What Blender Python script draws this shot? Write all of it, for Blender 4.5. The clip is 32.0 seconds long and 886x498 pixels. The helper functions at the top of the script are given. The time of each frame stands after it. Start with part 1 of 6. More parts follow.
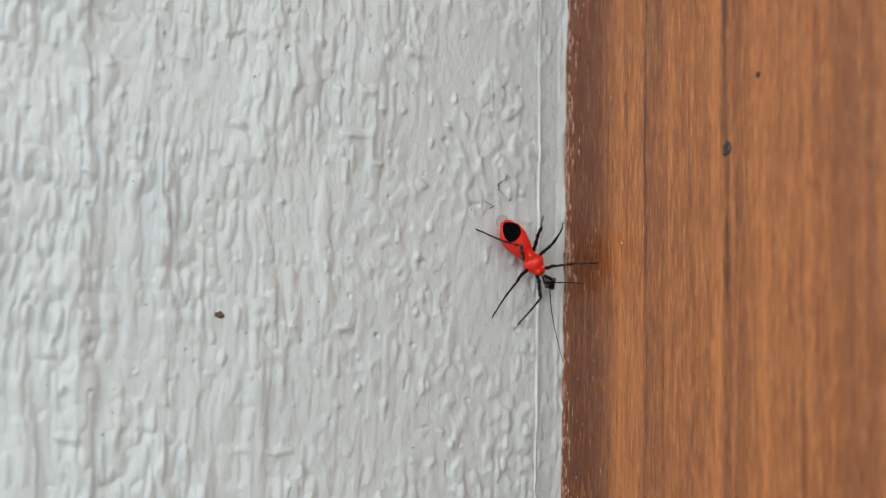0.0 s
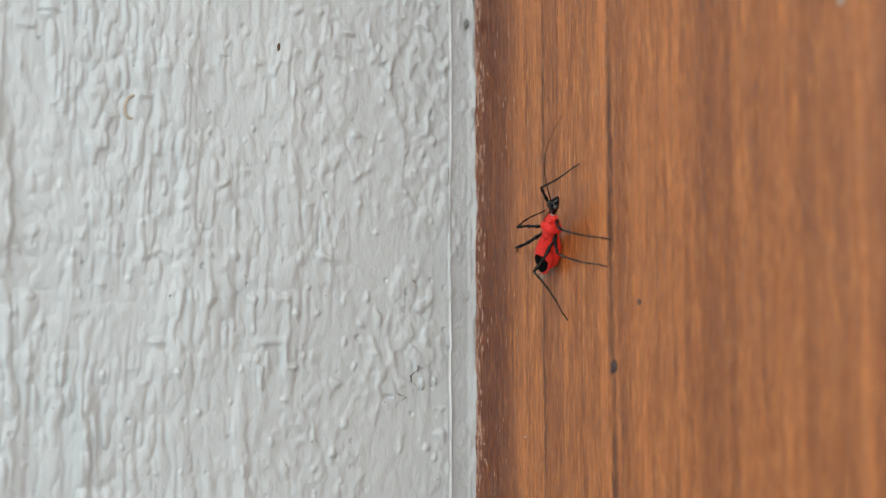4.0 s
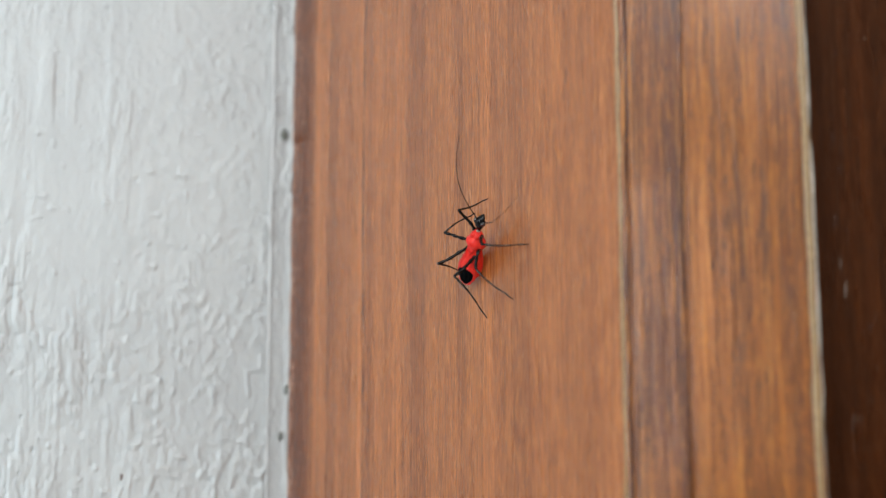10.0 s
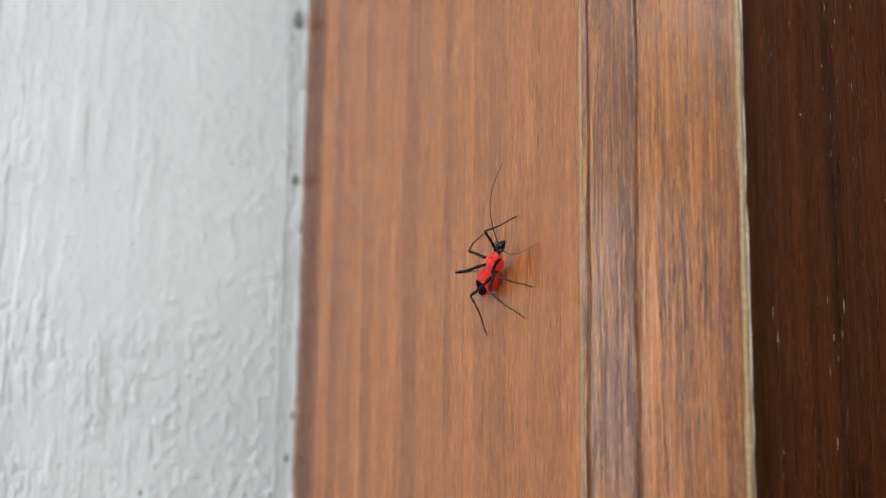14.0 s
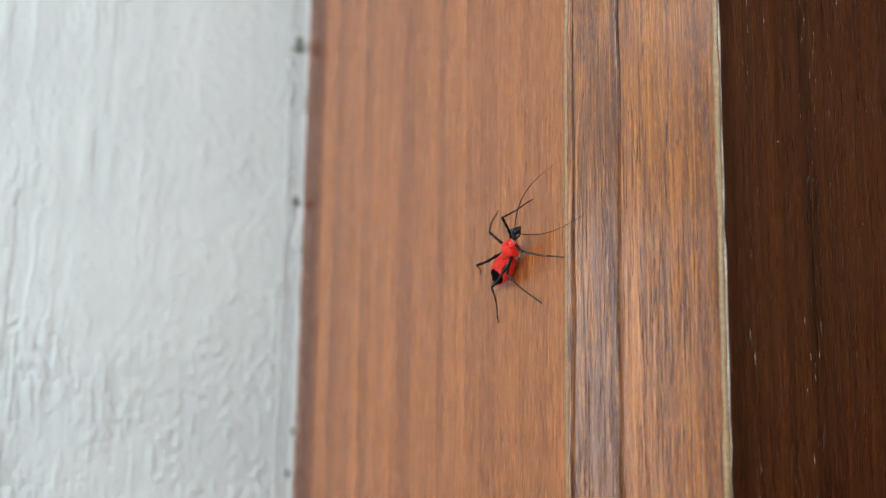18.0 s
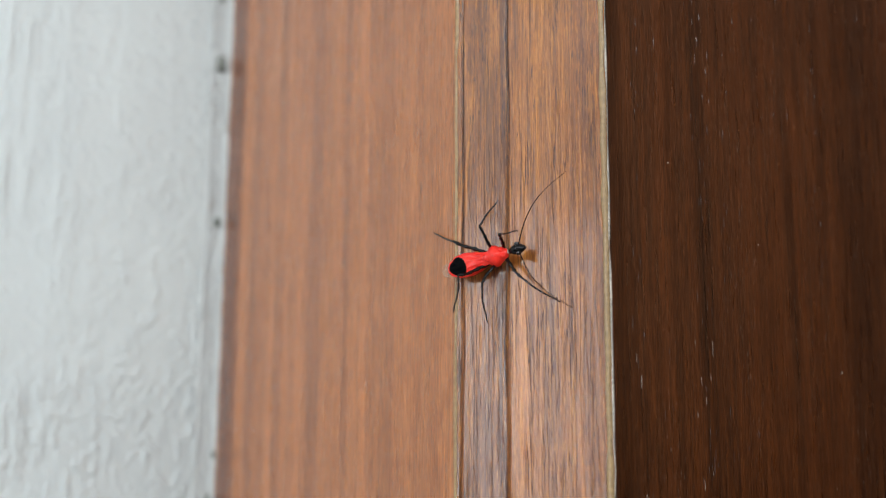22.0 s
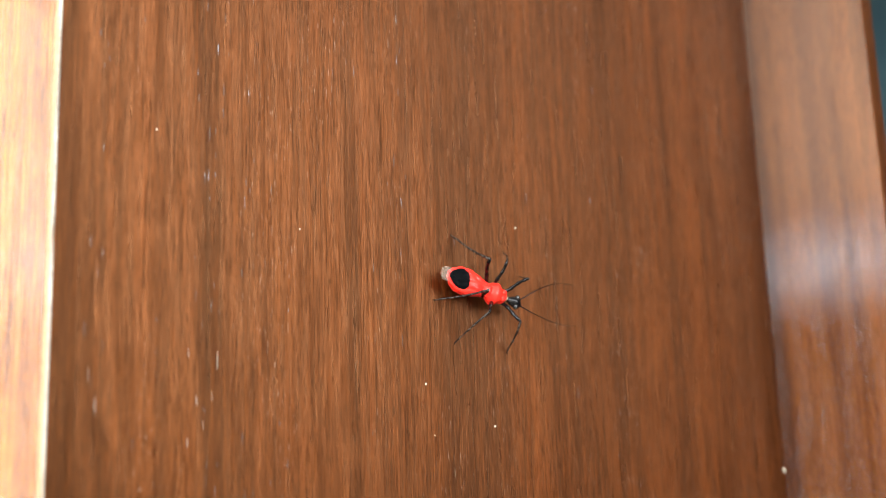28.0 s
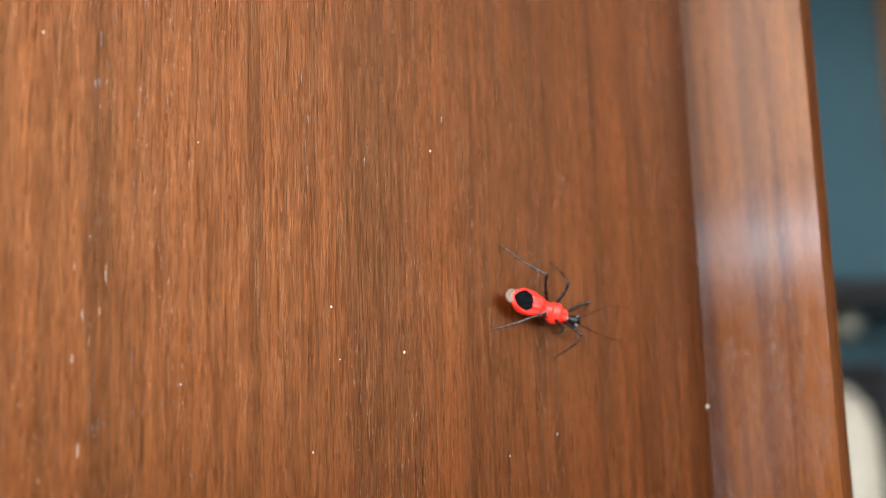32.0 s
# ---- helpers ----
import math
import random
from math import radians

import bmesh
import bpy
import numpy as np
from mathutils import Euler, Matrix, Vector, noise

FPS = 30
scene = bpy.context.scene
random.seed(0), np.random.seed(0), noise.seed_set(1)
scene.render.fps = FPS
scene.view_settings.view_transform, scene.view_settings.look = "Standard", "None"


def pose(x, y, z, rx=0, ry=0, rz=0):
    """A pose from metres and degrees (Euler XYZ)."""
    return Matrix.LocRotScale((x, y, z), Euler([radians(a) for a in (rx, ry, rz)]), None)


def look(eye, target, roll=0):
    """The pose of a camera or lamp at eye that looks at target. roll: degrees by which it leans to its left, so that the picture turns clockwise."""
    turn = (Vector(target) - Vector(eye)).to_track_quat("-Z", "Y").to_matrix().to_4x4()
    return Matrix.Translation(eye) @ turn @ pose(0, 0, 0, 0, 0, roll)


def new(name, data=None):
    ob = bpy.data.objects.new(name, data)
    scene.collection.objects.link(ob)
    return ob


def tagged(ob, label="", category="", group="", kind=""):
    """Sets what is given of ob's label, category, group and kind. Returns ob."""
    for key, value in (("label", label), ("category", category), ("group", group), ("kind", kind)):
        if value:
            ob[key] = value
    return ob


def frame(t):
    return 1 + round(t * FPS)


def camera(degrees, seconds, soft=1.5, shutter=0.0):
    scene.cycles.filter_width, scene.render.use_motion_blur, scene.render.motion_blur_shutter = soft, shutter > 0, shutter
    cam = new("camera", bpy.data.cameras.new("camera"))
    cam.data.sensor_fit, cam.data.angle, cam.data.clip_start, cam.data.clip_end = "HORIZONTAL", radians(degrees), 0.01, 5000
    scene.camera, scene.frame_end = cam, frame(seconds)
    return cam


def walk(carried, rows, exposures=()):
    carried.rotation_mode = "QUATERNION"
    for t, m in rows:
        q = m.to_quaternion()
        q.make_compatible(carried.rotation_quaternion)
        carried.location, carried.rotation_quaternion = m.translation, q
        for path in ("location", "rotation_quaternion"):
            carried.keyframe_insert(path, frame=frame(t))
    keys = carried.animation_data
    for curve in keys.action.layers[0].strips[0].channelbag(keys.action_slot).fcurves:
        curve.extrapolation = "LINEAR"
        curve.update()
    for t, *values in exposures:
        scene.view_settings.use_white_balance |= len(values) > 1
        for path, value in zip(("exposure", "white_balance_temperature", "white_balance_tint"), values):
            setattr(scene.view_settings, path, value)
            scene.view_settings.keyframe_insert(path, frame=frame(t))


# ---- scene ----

# ---- the camera and its walk ----
cam = camera(44.64, 32.0, soft=1.1)
PATH = [
    (0.0, pose(-0.08183, -0.14351, 1.21304, 94.572, -1.198, -23.455)),
    (0.5, pose(-0.08048, -0.14419, 1.21526, 94.331, -1.017, -23.167)),
    (1.0, pose(-0.08042, -0.14281, 1.21510, 94.379, -0.880, -23.257)),
    (1.5, pose(-0.07964, -0.14335, 1.21521, 94.477, -0.747, -23.182)),
    (2.0, pose(-0.08042, -0.14333, 1.21486, 94.595, -0.655, -23.352)),
    (2.5, pose(-0.07939, -0.14328, 1.21571, 94.626, -0.581, -23.289)),
    (3.0, pose(-0.07751, -0.14337, 1.22065, 94.764, -0.461, -23.510)),
    (3.5, pose(-0.07473, -0.14509, 1.22759, 94.695, -0.274, -23.704)),
    (4.0, pose(-0.07516, -0.15782, 1.24215, 94.483, -0.028, -23.797)),
    (4.5, pose(-0.07819, -0.16147, 1.24757, 94.619, -0.000, -24.728)),
    (6.5, pose(-0.07848, -0.16759, 1.25285, 95.567, -0.191, -25.298)),
    (7.0, pose(-0.07651, -0.17331, 1.26094, 95.597, -0.003, -25.780)),
    (7.5, pose(-0.06216, -0.18358, 1.28046, 95.695, -0.049, -23.687)),
    (8.0, pose(-0.05733, -0.19072, 1.29595, 95.535, 0.118, -23.373)),
    (8.5, pose(-0.05531, -0.19908, 1.29870, 96.159, 0.178, -23.170)),
    (9.0, pose(-0.05671, -0.20941, 1.30103, 96.837, 0.139, -23.084)),
    (9.5, pose(-0.05606, -0.21680, 1.30099, 97.176, 0.283, -23.130)),
    (10.0, pose(-0.05806, -0.22150, 1.30208, 97.470, 0.112, -22.774)),
    (10.5, pose(-0.05776, -0.22403, 1.30279, 97.677, 0.034, -22.521)),
    (11.0, pose(-0.05735, -0.22824, 1.30233, 98.044, -0.064, -22.324)),
    (11.5, pose(-0.05770, -0.23175, 1.30412, 98.087, -0.100, -22.134)),
    (12.0, pose(-0.06024, -0.23732, 1.30543, 98.182, -0.234, -22.076)),
    (12.5, pose(-0.06316, -0.24298, 1.30465, 98.253, -0.285, -21.920)),
    (13.0, pose(-0.06258, -0.24385, 1.30430, 98.348, -0.439, -21.739)),
    (13.5, pose(-0.05846, -0.24315, 1.30331, 98.416, -0.557, -21.721)),
    (14.0, pose(-0.05981, -0.24199, 1.30367, 98.528, -0.723, -21.611)),
    (14.5, pose(-0.05859, -0.24096, 1.30236, 98.326, -0.616, -21.627)),
    (16.5, pose(-0.06112, -0.24717, 1.30184, 98.579, -0.693, -21.258)),
    (17.0, pose(-0.06012, -0.24716, 1.30202, 98.760, -0.775, -21.110)),
    (17.5, pose(-0.05847, -0.24993, 1.30438, 98.913, -0.719, -21.029)),
    (18.0, pose(-0.05904, -0.24892, 1.30431, 99.220, -0.806, -21.038)),
    (18.5, pose(-0.05932, -0.25015, 1.30650, 99.435, -0.764, -21.161)),
    (19.0, pose(-0.05584, -0.25169, 1.30819, 99.530, -0.752, -21.231)),
    (19.5, pose(-0.05510, -0.25164, 1.30632, 99.793, -0.909, -21.377)),
    (20.0, pose(-0.05343, -0.25160, 1.30827, 99.828, -0.810, -21.344)),
    (20.5, pose(-0.04741, -0.25410, 1.30876, 99.889, -0.713, -21.457)),
    (21.0, pose(-0.04364, -0.25225, 1.30695, 99.816, -0.468, -21.498)),
    (21.5, pose(-0.04292, -0.25304, 1.30704, 99.761, -0.402, -21.547)),
    (22.0, pose(-0.04404, -0.25308, 1.30664, 99.862, -0.265, -21.562)),
    (22.5, pose(-0.04307, -0.25587, 1.30847, 99.884, -0.234, -21.439)),
    (23.0, pose(-0.04492, -0.25711, 1.30941, 99.846, -0.228, -21.370)),
    (23.5, pose(-0.04493, -0.25791, 1.30917, 99.959, -0.230, -21.462)),
    (24.0, pose(-0.03844, -0.25600, 1.30908, 100.002, -0.146, -21.681)),
    (24.5, pose(-0.03041, -0.25450, 1.30840, 100.413, -0.315, -21.803)),
    (26.5, pose(-0.00297, -0.24542, 1.31469, 100.108, 0.118, -20.416)),
    (27.0, pose(0.01137, -0.24905, 1.31216, 101.026, 0.786, -20.008)),
    (27.5, pose(0.02339, -0.24669, 1.30844, 101.098, 1.308, -20.917)),
    (28.0, pose(0.03204, -0.24706, 1.30714, 101.077, 1.799, -21.595)),
    (28.5, pose(0.03178, -0.24726, 1.30421, 101.147, 2.057, -21.982)),
    (29.0, pose(0.02951, -0.24701, 1.30652, 100.448, 2.087, -22.288)),
    (29.5, pose(0.03170, -0.24631, 1.30469, 100.340, 2.107, -22.426)),
    (30.0, pose(0.03465, -0.24557, 1.30183, 100.626, 2.118, -22.269)),
    (30.5, pose(0.03525, -0.24421, 1.30184, 100.360, 1.942, -22.674)),
    (31.0, pose(0.03479, -0.24366, 1.30074, 100.571, 1.925, -22.835)),
    (31.5, pose(0.03458, -0.24437, 1.30086, 100.434, 1.943, -23.190)),
    (32.0, pose(0.04180, -0.24460, 1.30055, 99.694, 1.557, -23.246)),
]
walk(cam, PATH, exposures=[
    (0.0, -0.2, 6760, 12), (3.0, -0.2, 6740, 12), (5.0, -0.1, 6680, 12), (7.0, 0.0, 6580, 12), (14.0, 0.0, 6530, 12), (20.0, 0.0, 6450, 10), (24.0, 0.0, 6450, 10),
    (24.5, 0.15, 6550, 10), (26.5, 0.95, 7200, 10), (27.2, 1.45, 7200, 10), (28.4, 1.82, 6650, 10), (32.0, 1.9, 6550, 10),
])

# the lens's focus, metres ahead of it, which it pulls as it goes along
FOCUS = [(0.0, 0.153), (3.0, 0.153), (4.5, 0.166), (7.0, 0.168), (7.5, 0.158), (8.5, 0.162), (9.5, 0.174), (18.0, 0.172), (20.0, 0.166), (24.5, 0.164), (26.5, 0.148), (28.0, 0.147), (30.5, 0.148), (32.0, 0.144)]


def focus_at(t):
    return float(np.interp(t, [a for a, d in FOCUS], [d for a, d in FOCUS]))


focus_mark = new("focus_mark")
walk(focus_mark, [(t, m @ pose(0, 0, -focus_at(t))) for t, m in PATH])
cam.data.dof.use_dof = True
cam.data.dof.focus_object = focus_mark
cam.data.dof.aperture_fstop = 12.5

# ---- world, sun and large lights ----
world = bpy.data.worlds.new("world")
scene.world = world
world.use_nodes = True
wn = world.node_tree.nodes
sky = wn.new("ShaderNodeTexSky")
sky.sky_type = "NISHITA"
sky.sun_disc = False
sky.sun_elevation = radians(48)
sky.sun_rotation = radians(270)
sky.dust_density = 3.0
world.node_tree.links.new(sky.outputs["Color"], wn["Background"].inputs["Color"])
wn["Background"].inputs["Strength"].default_value = 0.12

sun = new("sun", bpy.data.lights.new("sun", "SUN"))
sun.data.energy = 1.0
sun.data.angle = radians(12)
sun.data.color = (1.0, 0.96, 0.9)
sun.matrix_world = look((0, 0, 0), (0.66, 0.15, -0.74))

# lamps in unseen openings of the porch: a window, a tall slit and a doorway with a transom to the west, two fill
# openings to the south
WEST_DOOR = (-1.34, -0.92, 1.05, 1.78)
WEST_TRANSOM = (-1.34, -0.92, 1.79, 2.42)
WEST_WINDOW = (-0.70, -0.46, 1.63, 1.74)
WEST_SLIT = (-0.40, -0.14, 1.15, 2.25)
WEST_HIGH = (-2.15, -1.72, 2.28, 2.56)
# the two south openings are made up to brighten wall and front board
SOUTH_HIGH_FILL = (-1.90, 0.40, 2.02, 2.52)
SOUTH_LOW_FILL = (0.55, 1.95, 1.20, 2.54)
# warm pane added over the window for a tan reflection on the bead
WEST_WARM_FILL = (-0.85, -0.46, 1.80, 2.45)


def opening_light(name, at, towards, wide, high, watts, colour):
    ob = new(name, bpy.data.lights.new(name, "AREA"))
    ob.data.shape = "RECTANGLE"
    ob.data.size, ob.data.size_y = wide, high
    ob.data.energy, ob.data.color = watts, colour
    ob.matrix_world = look(at, towards)


def opening_lights():
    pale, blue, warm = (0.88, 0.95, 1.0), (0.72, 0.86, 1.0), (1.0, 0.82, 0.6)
    for (y0, y1, z0, z1), watts, colour in ((WEST_HIGH, 4.4, pale), (WEST_DOOR, 14.0, pale), (WEST_TRANSOM, 3.6, pale), (WEST_WINDOW, 1.25, blue), (WEST_WARM_FILL, 3.2, warm), (WEST_SLIT, 4.0, pale)):
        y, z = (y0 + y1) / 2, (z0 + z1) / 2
        opening_light("west_daylight_and_fill", (-1.93, y, z), (0, y, z), y1 - y0, z1 - z0, watts, colour)
    for (x0, x1, z0, z1), watts in ((SOUTH_HIGH_FILL, 27.0), (SOUTH_LOW_FILL, 17.5)):
        x, z = (x0 + x1) / 2, (z0 + z1) / 2
        opening_light("south_fill_light", (x, -2.18, z), (x, 0, z), x1 - x0, z1 - z0, watts, (0.95, 0.98, 1.0))


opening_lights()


# ---- materials ----
class Mat:
    """A small builder of node materials."""

    def __init__(self, name, rough=0.5, metal=0.0, spec=0.5, coat=0.0, coat_rough=0.1):
        self.m = bpy.data.materials.new(name)
        self.m.use_nodes = True
        self.n, self.l = self.m.node_tree.nodes, self.m.node_tree.links
        self.b = self.n["Principled BSDF"]
        for key, value in (("Roughness", rough), ("Metallic", metal), ("Specular IOR Level", spec), ("Coat Weight", coat), ("Coat Roughness", coat_rough)):
            self.b.inputs[key].default_value = value
        self.at = self.n.new("ShaderNodeTexCoord").outputs["Object"]

    def put(self, socket, value):
        if isinstance(value, bpy.types.NodeSocket):
            self.l.new(value, socket)
        else:
            socket.default_value = value

    def math(self, op, a, b=0.0, c=0.0):
        node = self.n.new("ShaderNodeMath")
        node.operation = op
        for socket, value in zip(node.inputs, (a, b, c)):
            self.put(socket, value)
        return node.outputs[0]

    def scaled(self, x, y, z, shift=(0, 0, 0)):
        node = self.n.new("ShaderNodeMapping")
        self.l.new(self.at, node.inputs["Vector"])
        node.inputs["Scale"].default_value = (x, y, z)
        node.inputs["Location"].default_value = shift
        return node.outputs[0]

    def noise(self, x, y, z, detail=3.0, rough=0.55, shift=(0, 0, 0), warp=0.0):
        node = self.n.new("ShaderNodeTexNoise")
        self.l.new(self.scaled(x, y, z, shift), node.inputs["Vector"])
        node.inputs["Scale"].default_value = 1.0
        node.inputs["Detail"].default_value = detail
        node.inputs["Roughness"].default_value = rough
        node.inputs["Distortion"].default_value = warp
        return node.outputs["Fac"]

    def span(self, value, lo, hi, a=0.0, b=1.0):
        node = self.n.new("ShaderNodeMapRange")
        node.interpolation_type = "SMOOTHSTEP"
        for socket, v in zip(node.inputs, (value, lo, hi, a, b)):
            self.put(socket, v)
        return node.outputs[0]

    def mix(self, fac, a, b, kind="MIX"):
        node = self.n.new("ShaderNodeMix")
        node.data_type, node.blend_type = "RGBA", kind
        self.put(node.inputs["Factor"], fac)
        for socket, v in ((node.inputs["A"], a), (node.inputs["B"], b)):
            self.put(socket, (*v, 1.0) if isinstance(v, tuple) else v)
        return node.outputs["Result"]

    def xyz(self):
        node = self.n.new("ShaderNodeSeparateXYZ")
        self.l.new(self.at, node.inputs[0])
        return node.outputs

    def bump(self, height, strength, distance, share=0.3):
        node = self.n.new("ShaderNodeBump")
        self.l.new(height, node.inputs["Height"])
        node.inputs["Strength"].default_value = strength
        node.inputs["Distance"].default_value = distance
        self.l.new(node.outputs[0], self.b.inputs["Normal"])
        soft_node = self.n.new("ShaderNodeBump")
        self.l.new(height, soft_node.inputs["Height"])
        soft_node.inputs["Strength"].default_value = strength
        soft_node.inputs["Distance"].default_value = distance * share
        self.l.new(soft_node.outputs[0], self.b.inputs["Coat Normal"])
        return self

    def colour(self, value):
        self.put(self.b.inputs["Base Color"], (*value, 1.0) if isinstance(value, tuple) else value)
        return self


def wood(name, light, mid, dark, lines=(), bands=(), pales=(), rough=0.3, pores=0.5, seed=0.0, coat=0.3, relief=0.00005, coarse=0.5, spec=0.5, coat_rough=0.2, flecks=0.0, fibre=420.0, fuzz=1.0, veins=0.3, sheen=None, stripe=0.3, dulling=1.0, ticks=0.4, share=0.3, threads=0.0):
    """Varnished timber, its grain along z; lines, bands and pales: (place across in metres, half width, strength)."""
    w = Mat(name, rough, 0, spec, coat, coat_rough)
    s = (seed * 3.1, seed * 1.7, seed)
    x = w.xyz()[0]
    sway = w.math("MULTIPLY", w.math("SUBTRACT", w.noise(6, 6, 9, 2, shift=s), 0.5), 0.004)
    across = w.math("ADD", x, sway)
    broad = w.noise(110, 110, 2.2, 3, 0.55, s, 0.8)
    cloud = w.noise(45, 45, 14, 3, 0.6, (s[0], s[1] + 5, s[2]), 0.4)
    grain = w.noise(430, 430, 9.0, 4, 0.65, s, 0.5)
    fine = w.noise(2100, 2100, 75, 4, 0.65, s, 0.3)
    dash = w.noise(3600, 3600, 330, 2, 0.5, s)
    hair = w.noise(6800, 6800, fibre, 3, 0.65, (s[0] + 9, s[1], s[2]))
    vein = w.math("ABSOLUTE", w.math("SUBTRACT", w.noise(1500, 1500, 42, 3, 0.6, (s[0], 23, s[2]), 0.4), 0.5))
    vein = w.math("MULTIPLY", w.span(vein, 0.022, 0.004), w.span(w.noise(500, 500, 60, 2, shift=(s[0], 13, s[2])), 0.36, 0.6))
    col = w.mix(w.span(broad, 0.32, 0.68), light, mid)
    col = w.mix(w.math("MULTIPLY", w.span(cloud, 0.45, 0.7), 0.3), col, tuple((a * 0.6 + b * 0.4) for a, b in zip(mid, dark)))
    col = w.mix(w.math("MULTIPLY", w.span(grain, 0.48, 0.72), coarse), col, dark)
    col = w.mix(w.math("MULTIPLY", w.span(fine, 0.5, 0.64), 0.32 * fuzz), col, dark)
    col = w.mix(w.math("MULTIPLY", w.span(fine, 0.47, 0.36), 0.28), col, tuple(min(1.0, c * 1.25) for c in light))
    seam = w.noise(700, 700, 26, 3, 0.6, (s[0] + 4, s[1], s[2]), 0.2)
    wide = w.noise(240, 240, 9.0, 3, 0.6, (s[0] + 7, s[1], s[2]), 0.3)
    col = w.mix(w.math("MULTIPLY", w.span(wide, 0.50, 0.66), stripe), col, tuple((a + b) / 2 for a, b in zip(mid, dark)))
    col = w.mix(w.math("MULTIPLY", w.span(seam, 0.53, 0.66), stripe), col, dark)
    col = w.mix(w.math("MULTIPLY", w.span(seam, 0.46, 0.36), stripe), col, tuple(min(1.0, c * k) for c, k in zip(light, (1.12, 1.2, 1.2))))
    tick = w.noise(3300, 3300, 300, 2, 0.5, (s[0] + 2, s[1], s[2]))
    col = w.mix(w.math("MULTIPLY", w.span(tick, 0.56, 0.66), ticks), col, tuple(min(1.0, c * k) for c, k in zip(light, (1.35, 1.55, 1.6))))
    col = w.mix(w.math("MULTIPLY", w.span(tick, 0.43, 0.34), ticks * 0.6), col, dark)
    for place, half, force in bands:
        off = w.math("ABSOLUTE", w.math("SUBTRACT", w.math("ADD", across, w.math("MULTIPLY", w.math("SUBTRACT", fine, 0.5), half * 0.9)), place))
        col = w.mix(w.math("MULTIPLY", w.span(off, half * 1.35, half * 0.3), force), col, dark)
    for place, half, force in pales:
        off = w.math("ABSOLUTE", w.math("SUBTRACT", across, place))
        worn = w.span(w.noise(330, 330, 4, 4, 0.65, shift=(place * 700, 9, seed)), 0.38, 0.62, 0.0, 1.0)
        col = w.mix(w.math("MULTIPLY", w.math("MULTIPLY", w.span(off, half * 1.3, half * 0.2), force), worn), col, tuple(min(1.0, c * 1.5) for c in light))
    for place, half, force in lines:
        wobble = w.math("MULTIPLY", w.math("SUBTRACT", w.noise(30, 30, 110, 4, 0.65, shift=(place * 900, 0, seed)), 0.5), 0.0014)
        off = w.math("ABSOLUTE", w.math("SUBTRACT", w.math("ADD", across, wobble), place))
        broken = w.span(w.noise(260, 260, 70, 3, shift=(place * 500, 3, 0)), 0.34, 0.6, 0.1, 1.0)
        col = w.mix(w.math("MULTIPLY", w.math("MULTIPLY", w.span(off, half, 0.0), force), broken), col, tuple(c * 0.3 for c in dark))
    col = w.mix(w.math("MULTIPLY", vein, veins), col, tuple(c * 0.6 for c in dark))
    col = w.mix(w.math("MULTIPLY", w.span(hair, 0.5, 0.62), 0.5 * fuzz), col, dark)
    col = w.mix(w.math("MULTIPLY", w.span(hair, 0.46, 0.34), 0.5 * fuzz), col, tuple(min(1.0, c * 1.8) for c in light))
    if threads:
        thread = w.noise(2100, 2100, 60, 4, 0.7, (s[0] + 6, s[1], s[2]), 0.6)
        patchy = w.span(w.noise(190, 190, 24, 3, 0.6, (s[0] + 12, s[1], s[2])), 0.36, 0.62, 0.35 * threads, threads)
        col = w.mix(w.math("MULTIPLY", w.span(thread, 0.51, 0.555), patchy), col, tuple(c * 0.42 for c in mid))
        col = w.mix(w.math("MULTIPLY", w.span(thread, 0.44, 0.39), threads * 0.6), col, tuple(min(1.0, c * k) for c, k in zip(light, (1.35, 1.5, 1.7))))
    hole = w.math("MULTIPLY", w.span(dash, 0.62, 0.69), w.span(w.noise(300, 300, 25, 2, shift=s), 0.4, 0.6))
    col = w.mix(w.math("MULTIPLY", hole, pores), col, tuple(c * 0.35 for c in dark))
    if flecks:
        chalk = w.math("MULTIPLY", w.span(w.noise(5200, 5200, 480, 2, shift=(s[0], 31, s[2])), 0.64, 0.70), w.span(w.noise(120, 120, 16, 2, shift=(s[0], 17, 2)), 0.48, 0.62))
        col = w.mix(w.math("MULTIPLY", chalk, flecks), col, (0.62, 0.50, 0.40))
    w.colour(col)
    height = w.math("SUBTRACT", w.math("ADD", w.math("MULTIPLY", fine, 0.7), w.math("MULTIPLY", grain, 0.6)), w.math("ADD", w.math("MULTIPLY", hair, 0.8), w.math("ADD", w.math("MULTIPLY", vein, veins), w.math("MULTIPLY", hole, 0.6))))
    if threads:
        height = w.math("SUBTRACT", height, w.math("MULTIPLY", thread, 1.6 * threads))
    w.bump(height, 0.8, relief, share)
    if sheen:
        w.put(w.b.inputs["Specular Tint"], (*sheen, 1.0))
        dull = w.math("MAXIMUM", w.math("MULTIPLY", w.span(grain, 0.46, 0.70), 0.55 * dulling), w.math("MULTIPLY", w.math("MAXIMUM", w.span(hair, 0.48, 0.62), vein), 0.75 * dulling))
        dull = w.math("MAXIMUM", dull, w.math("MULTIPLY", w.span(wide, 0.46, 0.70), stripe))
        for place, half, force in bands:
            off = w.math("ABSOLUTE", w.math("SUBTRACT", across, place))
            dull = w.math("MAXIMUM", dull, w.span(off, half * 1.35, half * 0.3, 0.0, force))
        w.put(w.b.inputs["Specular IOR Level"], w.span(dull, 0.0, 1.0, spec, spec * 0.15))
    w.put(w.b.inputs["Roughness"], w.span(w.noise(1400, 1400, 90, 3, shift=s), 0.3, 0.7, rough * 0.75, rough * 1.3))
    return w.m


